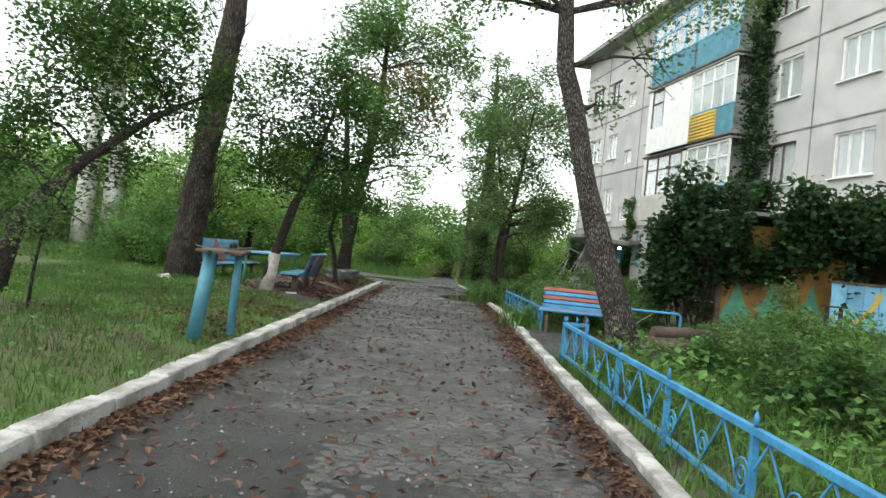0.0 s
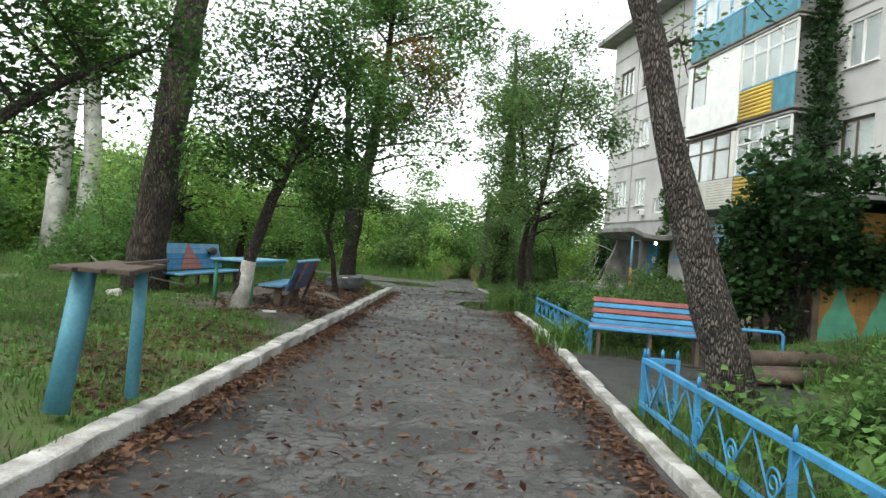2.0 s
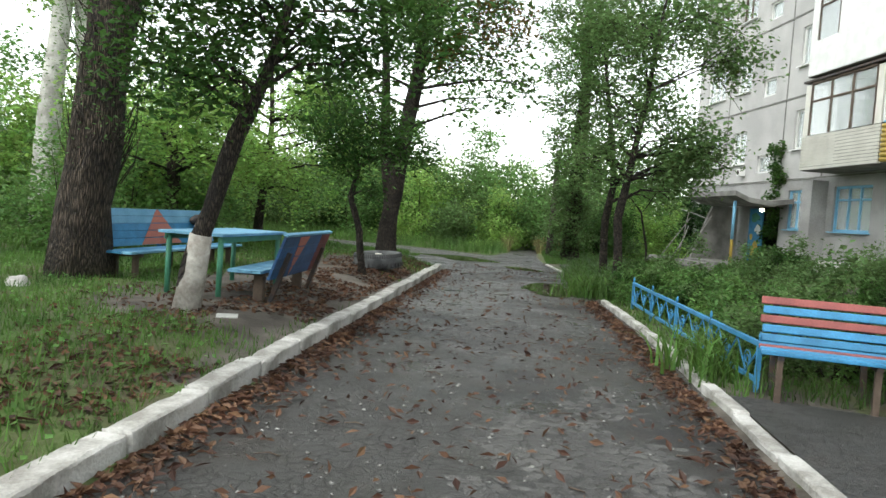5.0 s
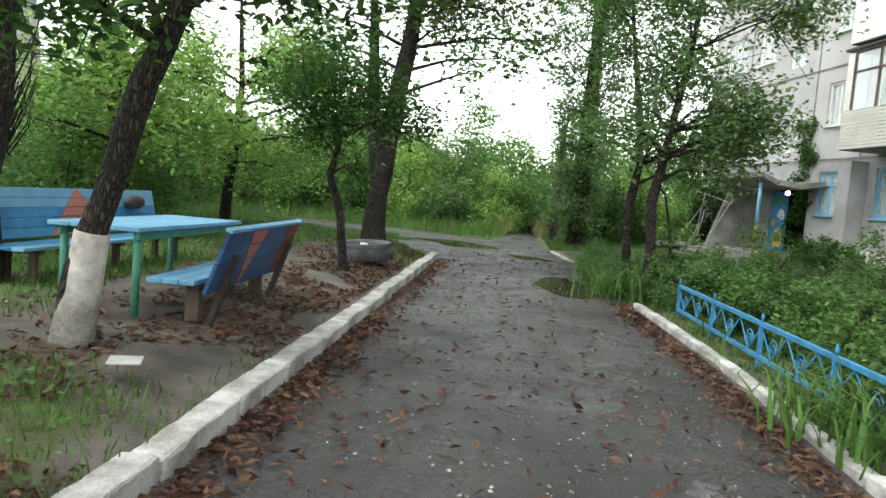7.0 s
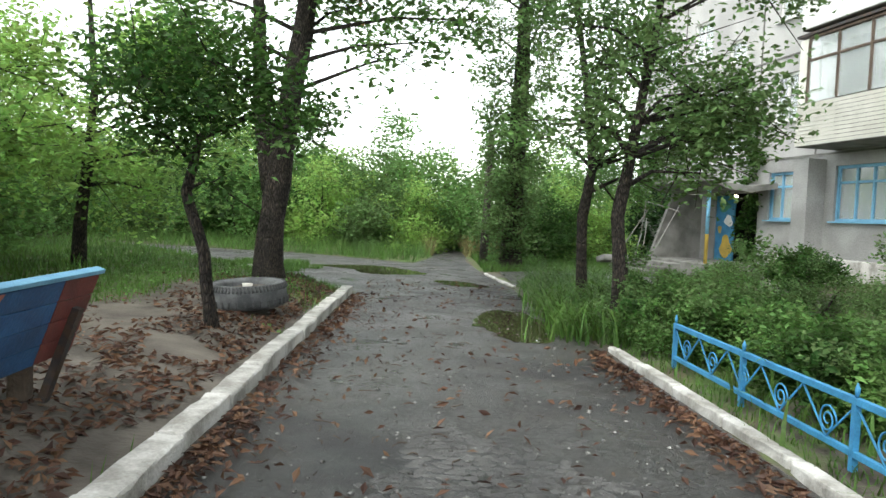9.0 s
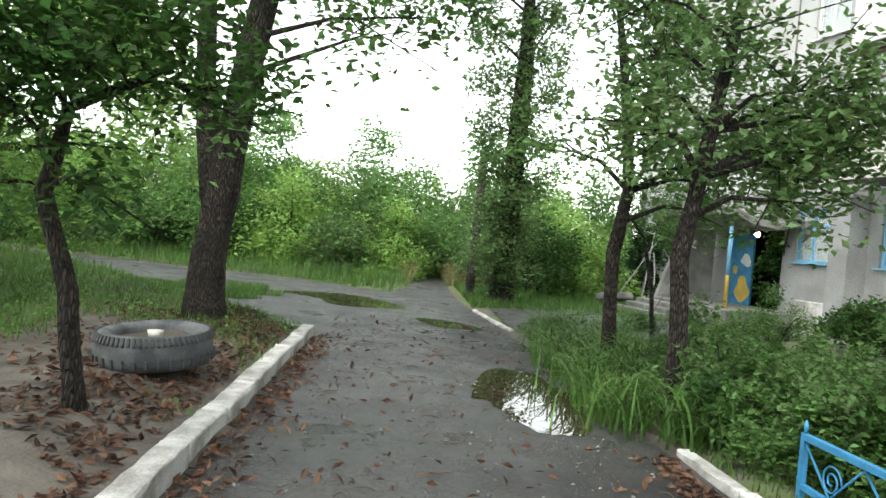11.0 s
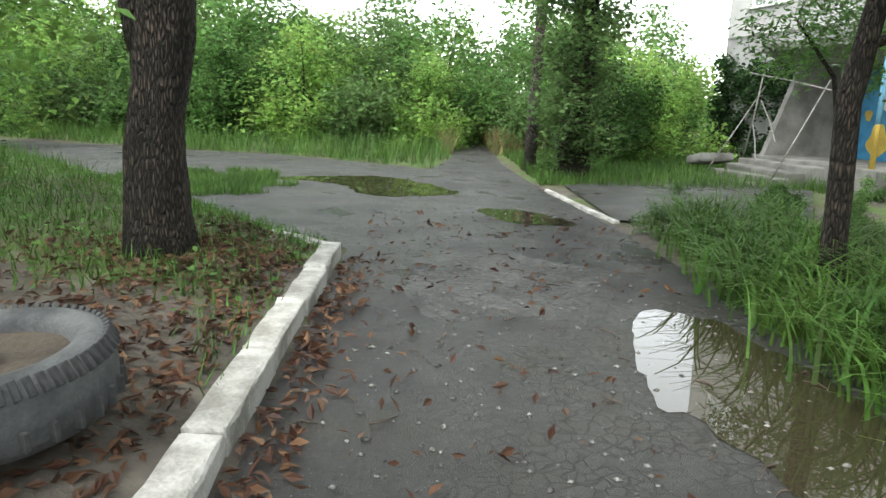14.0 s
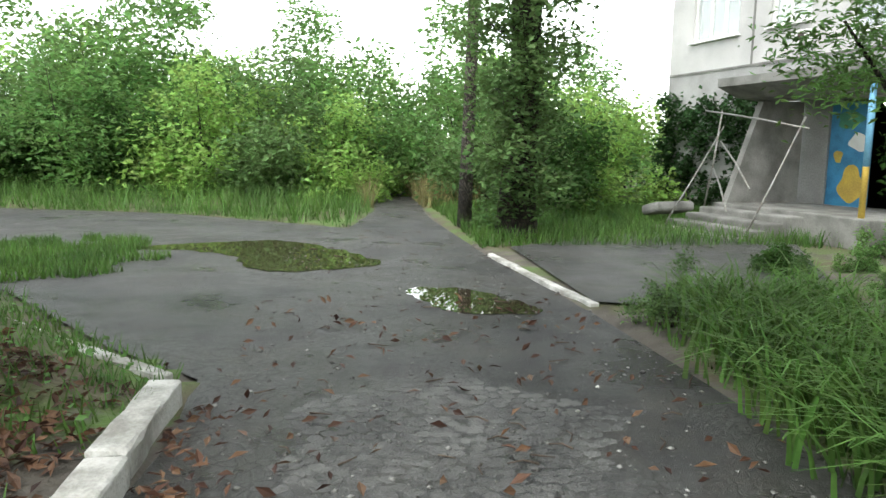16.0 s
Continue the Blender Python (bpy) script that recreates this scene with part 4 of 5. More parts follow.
for x0 in (2.3, 3.5, 5.0):
    pts = [(x0 + 0.55 * math.sin(t), -0.569, 0.25 + 0.75 * t / 1.5) for t in np.linspace(0, 1.5, 9)]
    bm = bmesh.new()
    prev = None
    for x, y, z in pts:
        cur = (bm.verts.new((x - 0.06, y, z)), bm.verts.new((x + 0.06, y, z)))
        if prev:
            bm.faces.new((prev[0], prev[1], cur[1], cur[0]))
        prev = cur
    part("painted_stripe", bm, M_YELLOW, hut, "pale yellow painted rainbow stripe")
part("cap_rail", box(4.9, 0.08, 0.05, pose(4.35, -0.55, 1.12)), M_WOOD, hut)
part("sheet", box(1.5, 0.05, 0.16, pose(4.2, -0.72, 0.0, 12)), M_OCHRE, hut)
part("back_wall", box(7, 0.08, 2.3, pose(3.2, 2.4, 0)), M_WOOD, hut)
part("side_wall", box(0.08, 2.3, 2.3, pose(6.8, 1.2, 0)), M_WOOD, hut)
part("roof", box(7.4, 2.9, 0.07, pose(3.3, 1.1, 2.33)), M_SLATE, hut)
for x in (-0.9, -0.35):
    part("trellis_post", tube([(x, 0.2, 0), (x, 0.2, 2.3)], [0.02, 0.02], 6), M_IRON, hut)
for z in (0.5, 0.9, 1.3, 1.7):
    part("trellis_bar", tube([(-1.0, 0.2, z), (0.0, 0.2, z)], [0.012, 0.012], 6), M_WHITE, hut)

# garages beyond the lawn
gar = thing("garage", pose(-23.0, 31.0, 0.7, 0, 0, 32), "white and pink rendered garage row beyond the lawn", "garage")
part("wall", box(9, 5, 2.9, pose(0, 2.5, 0)), M_WHITE, gar)
part("roof", box(9.4, 5.4, 0.16, pose(0, 2.5, 2.9)), M_SLATE, gar)
for x in (-2.6, 0.6):
    part("gate", box(2.4, 0.06, 2.2, pose(x, -0.033, 0.0), 0.01), M_SALMON, gar, "faded pink metal gate")

# ---- trees ----
def crown(parent, blobs, total, size, material, seed, spread=0.10, name="crown", slim=0.55):
    rng = np.random.default_rng(seed)
    v, f = leaf_cloud(clumps(rng, blobs, total, spread), size, rng, slim=slim)
    return raw(name, v, f, material, parent)


def blob_shell(seed, cx, cy, cz, rx, ry, rz, count, r0, r1):
    rng = np.random.default_rng(seed)
    out = []
    while len(out) < count:
        d = rng.uniform(-1, 1, 3)
        if 0.15 < (d ** 2).sum() < 1:
            out.append((cx + rx * d[0], cy + ry * d[1], cz + rz * d[2], rng.uniform(r0, r1)))
    return out


def tree(label, spine, radii, blobs, bark, leaves, size, per, seed, name="tree", limbs=True, start=1, spread=0.12, shift=(0, 0, 0)):
    """A trunk along its spine, a limb to each mass of leaves, and the leaves."""
    spine = [tuple(a + b for a, b in zip(p, shift)) for p in spine]
    blobs = [(b[0] + shift[0], b[1] + shift[1], b[2] + shift[2], b[3]) for b in blobs]
    x, y, z = spine[0]
    t = thing(name, Matrix.Translation((x, y, z)), label, "tree")
    loc = [Vector(p) - Vector(spine[0]) for p in spine]
    fine, fr = [], []
    for i in range(len(loc) - 1):
        for s in range(4):
            u = s / 4
            w = noise.noise(Vector((seed, i + u, 0))) * 0.04
            fine.append(loc[i].lerp(loc[i + 1], u) + Vector((w, w * 0.6, 0)) * (1 if i + s else 0))
            fr.append(radii[i] * (1 - u) + radii[i + 1] * u)
    fine.append(loc[-1])
    fr.append(radii[-1])
    fr[0] *= 1.25
    fine[0] = fine[0] - Vector((0, 0, 0.1))
    part("trunk", tube(fine, fr, 14, wobble=0.22), bark, t)
    rng = np.random.default_rng(seed)
    if limbs:
        bm = bmesh.new()
        for bx, by, bz, br in blobs:
            tip = Vector((bx, by, bz)) - Vector(spine[0])
            best = min(range(start * 4, len(fine)), key=lambda k: (fine[k] - tip).length + max(0, fine[k].z - tip.z + 0.2) * 3)
            o, r0 = fine[best], min(fr[best] * 0.5, 0.045)
            mid = o.lerp(tip, 0.5) + Vector((rng.normal() * 0.12, rng.normal() * 0.12, 0.12))
            tube([o, mid, tip], [r0, r0 * 0.55, 0.008], 6, bm)
            for _ in range(4):
                q = tip + Vector(rng.normal(size=3)) * br * 0.7
                tube([mid.lerp(tip, rng.uniform(0.2, 0.9)), q], [0.012, 0.004], 4, bm)
        part("branchwork", bm, bark, t)
    local = [(bx - x, by - y, bz - z, br) for bx, by, bz, br in blobs]
    crown(t, local, per, size, leaves, seed + 1, spread)
    return t


# leaning tree by the fence
t1 = tree("leaning tree with deeply furrowed grey bark", [(1.42, 5.2, 0.08), (1.0, 5.2, 1.45), (0.55, 5.15, 2.8), (0.2, 5.2, 4.1), (0.05, 5.5, 7.2)], [0.235, 0.18, 0.14, 0.125, 0.06],
          [(-1.3, 5.4, 5.0, 0.5), (-0.6, 5.1, 5.3, 0.55), (0.2, 5.0, 5.6, 0.6), (1.2, 5.5, 5.1, 0.6), (1.7, 5.8, 4.5, 0.4), (2.3, 5.2, 5.2, 0.6), (0.4, 6.3, 7.2, 1.2), (1.8, 6.6, 6.8, 1.0), (-1.4, 6.4, 6.6, 1.0),
           (0.9, 5.9, 3.75, 0.3), (-2.1, 5.6, 5.4, 0.4)], M_BARK, L_GREY, 0.08, 9000, 11, start=2, shift=(-0.35, -0.35, 0.0))
tree("old poplar trunk wrapped in fine twigs", [(-6.75, 10.8, 0.4), (-6.6, 10.8, 2.2), (-6.35, 10.8, 4.5), (-6.1, 10.8, 6.6), (-5.95, 10.8, 9)], [0.36, 0.30, 0.29, 0.24, 0.12],
     [(-6.75 + 0.1 * math.sin(k), 10.7 + 0.1 * math.cos(k * 2), 2.1 + 0.42 * k, 0.5) for k in range(15)] + [(-6.1, 10.8, 8.4, 0.7)], M_BARKP, L_GREY, 0.05, 5000, 21, limbs=False, shift=(-0.72, 0.4, -0.06))
pop = bpy.data.objects["tree.001"]
rt = np.random.default_rng(5)
bm = bmesh.new()
for k in range(170):
    z = rt.uniform(1.2, 7.6)
    a = rt.uniform(0, 6.28)
    o = Vector((0.15 + z * 0.055 + 0.27 * math.cos(a), 0.27 * math.sin(a), z))
    q = o + Vector((math.cos(a) * rt.uniform(0.1, 0.4), math.sin(a) * 0.3, rt.uniform(0.3, 0.95)))
    tube([o, o.lerp(q, 0.5) + Vector((math.cos(a) * 0.08, 0, 0)), q], [0.012, 0.008, 0.003], 4, bm)
part("twig_growth", bm, M_BARKP, pop)
t3 = tree("small leaning tree with limewashed foot", [(-4.75, 10.3, 0.37), (-4.62, 10.3, 1.15), (-4.33, 10.35, 2.2), (-3.98, 10.4, 3.1), (-3.7, 10.4, 4.2)], [0.112, 0.096, 0.085, 0.055, 0.03],
          [(-4.9, 10.6, 3.0, 0.55), (-4.3, 10.5, 3.5, 0.6), (-3.7, 10.5, 3.2, 0.5), (-3.1, 10.5, 3.0, 0.45), (-2.8, 10.4, 3.5, 0.5), (-4.1, 10.7, 4.2, 0.6), (-3.4, 10.3, 4.3, 0.6), (-5.2, 10.2, 3.8, 0.6), (-4.8, 10.2, 4.7, 0.6), (-3.8, 10.4, 5.0, 0.6), (-4.4, 9.9, 2.7, 0.4), (-5.4, 10.4, 2.9, 0.4)], M_BARKD, L_DARK, 0.095, 11500, 31, start=2, spread=0.19, shift=(-0.36, -0.92, -0.1))
part("limewash", tube([(0, 0, -0.05), (0.075, 0, 0.42), (0.135, 0, 0.80)], [0.15, 0.12, 0.113], 16, wobble=0.1), M_LIME, t3, "limewashed lower trunk")
t4 = tree("tall forked chestnut with dark trunk and autumn-tinged leaves", [(-4.95, 19.95, 0.40), (-4.92, 19.95, 1.4), (-4.78, 19.95, 2.6), (-4.5, 19.9, 4.5), (-4.2, 19.9, 7.0), (-4.2, 19.9, 9.5)], [0.25, 0.21, 0.21, 0.16, 0.11, 0.04],
          blob_shell(41, -3.5, 19.6, 7.3, 2.4, 2.2, 2.5, 26, 0.6, 1.0) + [(-2.3, 19.2, 4.3, 0.5), (-1.7, 19.3, 4.7, 0.5), (-3.0, 19.0, 4.0, 0.45), (-5.9, 19.6, 4.4, 0.6), (-4.7, 19.2, 3.0, 0.28), (-6.4, 19.2, 5.0, 0.6), (-4.4, 18.9, 2.75, 0.22)], M_BARKD, L_MID, 0.14, 16500, 41, start=2, spread=0.24, shift=(-0.14, 0.0, -0.07))
part("second_stem", tube([(0.0, 0, 1.5), (-0.1, 0, 2.2), (-0.22, 0, 3.0), (-0.3, 0.1, 4.4), (-0.5, 0.1, 6.6)], [0.15, 0.15, 0.13, 0.1, 0.05], 12, wobble=0.2), M_BARKD, t4)
crown(t4, blob_shell(43, 1.6, -0.6, 6.6, 1.6, 1.4, 1.9, 8, 0.4, 0.8), 3500, 0.12, L_AUTUMN, 44, 0.16, "autumn_leaves")
tree("crooked young tree with grey stem", [(-4.68, 15.75, 0.38), (-4.78, 15.75, 1.1), (-4.98, 15.72, 1.75), (-4.85, 15.7, 2.3), (-4.1, 15.6, 2.65)], [0.068, 0.06, 0.054, 0.04, 0.015],
     [(-5.1, 15.3, 2.3, 0.4), (-4.7, 15.2, 2.6, 0.5), (-4.2, 15.5, 2.85, 0.5), (-5.3, 15.2, 2.9, 0.5), (-4.75, 15.4, 3.2, 0.5), (-3.7, 15.6, 2.5, 0.35), (-4.5, 15.3, 1.75, 0.22)], M_BARKD, L_DARK, 0.085, 5200, 51, start=2, shift=(0.06, -0.42, -0.08))
for i, (x, y, sx) in enumerate(((0.2, 17.4, 0.22), (0.2, 19.7, -0.3))):
    tree("slim tree beside the shrubs", [(x, y, 0.05), (x - 0.08, y, 1.6), (x + 0.05, y, 2.4), (x + 0.1 + sx, y, 4.2), (x + 0.1 + sx * 2, y, 6.2)], [0.10, 0.085, 0.08, 0.05, 0.02],
         blob_shell(61 + i, x + 0.4, y, 4.9, 1.6, 1.4, 2.5, 22, 0.35, 0.65) + [(x - 0.9, y, 2.9, 0.35), (x + 1.2, y, 2.6, 0.45), (x + 1.5, y - 0.6, 3.0, 0.5), (x + 0.9, y - 0.5, 2.2, 0.35)], M_BARKD, L_MID if i else L_GREY, 0.10, 14500, 61 + i * 5, start=1, spread=0.2)
t2 = tree("tall tree with ivy-clad trunk", [(-0.05, 29.0, 0.0), (0.0, 29.0, 2.5), (0.05, 29.0, 5), (0.0, 29.0, 10)], [0.32, 0.27, 0.24, 0.08],
          [((0.35 + 0.035 * k) * math.sin(k * 2.1) - 0.15, 28.6 + 0.4 * math.cos(k * 1.7), 0.6 + 0.36 * k, 0.6) for k in range(28)], M_BARKD, L_GREY, 0.12, 21000, 71)
stub = thing("dead_trunk", pose(-0.75, 30.3, 0.0), "broken dead trunk beside the path", "tree")
part("wood", tube([(0, 0, 0), (0.05, 0, 2), (0.1, 0, 4.2)], [0.14, 0.115, 0.1], 10, wobble=0.3), M_BARK, stub)
tree("spreading tree over the lawn with dark leaves", [(-7.6, 4.6, 0.35), (-7.5, 4.9, 1.4), (-7.0, 5.6, 2.3), (-6.3, 6.2, 3.1), (-5.6, 6.8, 3.7)], [0.13, 0.11, 0.08, 0.06, 0.02],
     [(-7.9, 5.4, 2.9, 0.6), (-7.4, 5.8, 3.6, 0.65), (-6.8, 6.2, 3.0, 0.5), (-6.4, 6.4, 3.8, 0.6), (-5.9, 6.6, 3.3, 0.4), (-5.5, 6.9, 3.9, 0.45), (-7.0, 6.0, 4.5, 0.7), (-7.8, 6.0, 4.4, 0.7), (-6.2, 6.5, 4.7, 0.5), (-8.2, 5.6, 2.2, 0.5), (-7.6, 6.6, 2.3, 0.4), (-7.1, 7.2, 2.5, 0.35)], M_BARKD, L_DARK, 0.095, 12000, 81, spread=0.19)
tree("slim shrubby sapling on the lawn", [(-6.3, 3.2, 0.35), (-6.25, 3.3, 1.2), (-6.0, 3.4, 2.1)], [0.02, 0.014, 0.006],
     [(-6.3, 3.2, 1.2, 0.3), (-6.4, 3.4, 1.7, 0.35), (-6.0, 3.3, 1.5, 0.25), (-6.7, 3.3, 1.4, 0.3)], M_BARKD, L_GREY, 0.055, 1500, 91, start=0)
for i, (x, y) in enumerate(((-14.6, 20.5), (-13.9, 21.0))):
    tree("pale-barked poplar beyond the lawn", [(x, y, 0.5), (x + 0.1, y, 4), (x + 0.5 - 0.9 * i, y, 9), (x + 0.9 - 1.6 * i, y, 13)], [0.33, 0.28, 0.2, 0.08],
         blob_shell(95 + i, x + 0.3, y, 9, 2.6, 2.2, 3.2, 12, 0.6, 1.0), M_BIRCH, L_BRIGHT, 0.15, 7000, 95 + i, start=1)

tree("bright green maple standing on the lawn", [(-8.8, 21.0, 0.45), (-8.7, 21.0, 1.8), (-8.6, 21.1, 3.6), (-8.7, 21.0, 5.6)], [0.12, 0.1, 0.07, 0.03],
     blob_shell(131, -8.6, 20.8, 3.1, 2.7, 2.4, 1.7, 24, 0.5, 0.9), M_BARKD, L_BRIGHT, 0.13, 13000, 131, start=1, spread=0.22)
tree("leafy tree on the lawn behind the benches", [(-9.4, 17.3, 0.45), (-9.3, 17.3, 1.6), (-9.4, 17.2, 3.0), (-9.3, 17.3, 4.6)], [0.16, 0.13, 0.09, 0.03],
     blob_shell(133, -9.4, 17.2, 2.8, 2.1, 2.0, 1.4, 18, 0.45, 0.8), M_BARKD, L_BRIGHT, 0.12, 9000, 133, start=1, spread=0.22)

# ---- bushes and woods ----
def bush(label, w, h, leaves, seed, size=0.17, total=7500, spread=0.2):
    """A broad bush of several stems and uneven leaf masses."""
    b = thing("bush", Matrix.Identity(4), label, "bush", "bushes")
    rng = np.random.default_rng(seed)
    blobs = []
    for k in range(int(16 + w * 3)):
        a, r = rng.uniform(0, 6.28), math.sqrt(rng.random()) * w * 0.5
        top = h * (1 - (r / (w * 0.62)) ** 2) * rng.uniform(0.75, 1.1)
        blobs.append((r * math.cos(a), r * math.sin(a), rng.uniform(0.18, 1.0) * top, rng.uniform(0.5, 0.85) * min(w, h) * 0.27))
    bm = bmesh.new()
    for x, y, z, r in blobs[:12]:
        tube([(x * 0.25, y * 0.25, -0.05), (x * 0.6, y * 0.6, z * 0.55), (x, y, z)], [0.035, 0.022, 0.006], 5, bm)
    part("stem_growth", bm, M_BARKD, b)
    crown(b, blobs, total, size, leaves, seed + 1, spread, "foliage")
    return b


kinds = [bush("dense bright green bush at the wood's edge", 4.2, 3.6, L_BRIGHT, 201), bush("dense green bush at the wood's edge", 4.6, 4.2, L_MID, 203), bush("greyish green willow bush", 4.0, 3.4, L_GREY, 205), bush("dark green bush at the wood's edge", 3.6, 3.0, L_DARK, 207),
         bush("tall leafy tree at the wood's edge", 5.5, 8.0, L_MID, 209, 0.24, 8000, 0.3), bush("tall bright green tree at the wood's edge", 5.0, 7.0, L_BRIGHT, 211, 0.24, 8000, 0.3)]
rb = np.random.default_rng(9)
spots = []
for i in range(13):
    u = i / 12
    spots += [(-3.4 - 21 * u, 37.2 + 3.2 * u + rb.uniform(-0.5, 0.5), (i * 2 + i // 3) % 4, rb.uniform(0.75, 1.05)), (-3.0 - 22 * u, 40.5 + 3.5 * u, (i + 1) % 4, rb.uniform(1.0, 1.3))]
for i in range(14):
    spots.append((6 - 36 * i / 13, 45.5 + rb.uniform(0, 4), 4 + i % 2, rb.uniform(0.75, 1.05)))
for i in range(8):
    spots += [(-10.5 - rb.uniform(0, 2) - i * 0.6, 17.5 + i * 2.1, (i * 3 + 1) % 3, rb.uniform(0.6, 0.85)), (-17 - i * 0.8, 19 + i * 3.0, 4 + i % 2, rb.uniform(0.6, 0.9))]
for x, y, k, s in ((1.8, 32.8, 3, 0.75), (3.2, 35.4, 0, 0.9), (1.2, 35.0, 2, 0.9), (0.8, 38.5, 1, 1.0), (2.6, 39.0, 0, 1.1), (4.4, 40.5, 1, 1.2), (-0.2, 42, 2, 1.1), (6.5, 41, 0, 1.0), (-9.5, 14.0, 1, 0.55), (-9.5, 43, 4, 0.95), (-18.5, 12, 5, 0.8), (-15, 5, 4, 0.8),
                   (-12.5, 4, 1, 0.7), (-19, 2, 5, 0.8), (-11, -1, 3, 0.8), (5, -6, 1, 0.9), (-9, -8, 4, 0.8), (3.5, -10, 4, 0.9), (-2, -18, 5, 1.0), (9, -4, 4, 0.9)):
    spots.append((x, y, k, s))
for x, y, k, s in spots:
    copy_thing(kinds[k], Matrix.Translation((x, y, ground_z(x, y))) @ pose(0, 0, 0, 0, 0, rb.uniform(0, 360)) @ Matrix.Diagonal((s, s, s * rb.uniform(0.9, 1.1), 1)))
for i, b in enumerate(kinds):
    b.matrix_world = Matrix.Translation((-27 - 4 * i, 44 + 2 * i, 0.5))

# shrubs in the flower bed
low = [bush("low leafy shrub in the flower bed", 1.5, 1.05, L_MID, 221, 0.075, 4500, 0.07), bush("low dark shrub in the flower bed", 1.4, 0.95, L_DARK, 223, 0.085, 4000, 0.07), bush("low greyish shrub in the flower bed", 1.6, 1.2, L_GREY, 225, 0.065, 5000, 0.07)]
for b in low:
    b["group"] = "flower bed shrubs"
places = [(0.05, 15.9), (0.0, 16.7), (0.1, 17.5), (0.45, 14.6), (0.35, 13.4), (0.8, 16.0), (0.7, 17.0), (1.0, 18.2), (1.5, 13.0), (2.9, 13.0), (3.9, 14.2), (3.6, 16.6), (2.9, 19.2), (0.9, 20.2), (1.3, 23.2), (2.6, 23.6), (2.4, 25.0), (-0.1, 22.6), (0.2, 23.0), (0.55, 15.3), (0.5, 16.6), (1.2, 14.2), (1.6, 15.6), (2.3, 13.6), (1.2, 17.3), (2.2, 17.0), (2.9, 15.3), (0.9, 12.6), (1.8, 11.8), (2.6, 10.6), (0.5, 11.0), (3.4, 12.2), (3.3, 18.2), (1.5, 19.2), (2.4, 20.4), (1.7, 21.9), (3.4, 22.0), (4.4, 20.5), (4.6, 24.0),
          (3.6, 25.4), (5.2, 22.4), (0.9, 9.8), (1.9, 9.7), (1.6, 3.3), (2.6, 4.2), (3.6, 5.6), (1.9, 1.2), (2.9, 2.1), (5.0, 26.5), (0.4, 18.4), (0.5, 20.6), (1.0, 31.2), (2.3, 31.0), (4.9, 16.5), (5.6, 19)]
for i, (x, y) in enumerate(places):
    x += 0.45 if x < 1.1 and 8.5 < y < 18.6 else 0.0
    s = rb.uniform(0.75, 1.2) * (0.5 if y > 19.5 and x < 4 else 1.0)
    m = Matrix.Translation((x, y, ground_z(x, y))) @ pose(0, 0, 0, 0, 0, rb.uniform(0, 360)) @ Matrix.Diagonal((s, s, s, 1))
    if i < 3:
        low[i].matrix_world = m
    else:
        copy_thing(low[i % 3], m)

# vines on the hut, ivy on the house
vine = thing("vine", pose(4.1, 9.8, 0.35, 0, 0, -6), "dense dark green vine covering the hut", "vine")
vb = []
rv = np.random.default_rng(12)
for k in range(95):
    x = rv.uniform(-1.0, 7.2)
    front = rv.uniform(-0.75, 0.5)
    vb.append((x, front, rv.uniform(1.75, 2.95) - 0.35 * max(0, abs(x - 2.5) - 2.5) * 0.2, rv.uniform(0.25, 0.45)))
for k in range(34):
    vb.append((rv.uniform(-1.25, -0.35), rv.uniform(-0.3, 0.9), rv.uniform(0.35, 2.2), rv.uniform(0.18, 0.34)))
for k in range(34):
    vb.append((rv.uniform(-0.2, 2.4), rv.uniform(-0.45, -0.12), rv.uniform(1.15, 1.9), rv.uniform(0.14, 0.27)))
crown(vine, vb, 32000, 0.12, L_VINE, 13, 0.11, "foliage", 0.9)
bm = bmesh.new()
for k in range(26):
    x = rv.uniform(-1.2, 0.1)
    tube([(x, 0.1, 0), (x + rv.normal() * 0.2, 0.0, 1.0), (x + rv.normal() * 0.3, 0.0, 2.1)], [0.02, 0.014, 0.008], 5, bm)
part("stem_growth", bm, M_BARKD, vine)
ivy = thing("ivy", HOUSE, "ivy climbing the balcony edge of the house", "ivy")
crown(ivy, [(16.35 + rv.normal() * 0.18, -0.35 + rv.normal() * 0.15, z, 0.42) for z in np.arange(0.5, 11.6, 0.28)], 8000, 0.12, L_VINE, 15, 0.12, "foliage", 0.9)
ivy2 = thing("ivy", HOUSE, "ivy covering the ground-floor house corner", "ivy")
crown(ivy2, [(rv.uniform(-0.9, 3.2), -0.12, rv.uniform(0.2, 2.75), 0.3) for _ in range(75)], 8000, 0.11, L_VINE, 17, 0.10, "foliage", 0.9)
ivy3 = thing("ivy", HOUSE, "creeper climbing beside the stair windows", "ivy")
crown(ivy3, [(6.5 + rv.normal() * 0.2, -0.1, rv.uniform(0.6, 4.6), 0.22) for _ in range(26)], 2500, 0.1, L_DARK, 19, 0.08, "foliage", 0.9)
rowan = thing("rowan", pose(1.1, 22.1, 0.08), "young rowan with feathery leaves before the porch", "tree")
part("trunk", tube([(0.5, 0, -0.1), (0.4, 0, 0.9), (0.2, 0, 1.8), (-0.3, 0, 2.4)], [0.04, 0.034, 0.025, 0.01], 8), M_BARKD, rowan)
crown(rowan, [(-0.35, 0.0, 2.0, 0.26), (0.1, 0.2, 2.1, 0.3), (0.5, 0, 2.3, 0.35), (-0.05, -0.2, 2.5, 0.35), (-0.55, 0.1, 2.25, 0.22), (0.75, 0.2, 1.9, 0.25), (0.9, 0.1, 2.7, 0.4)], 4500, 0.075, L_MID, 23, 0.12, "crown", 0.32)


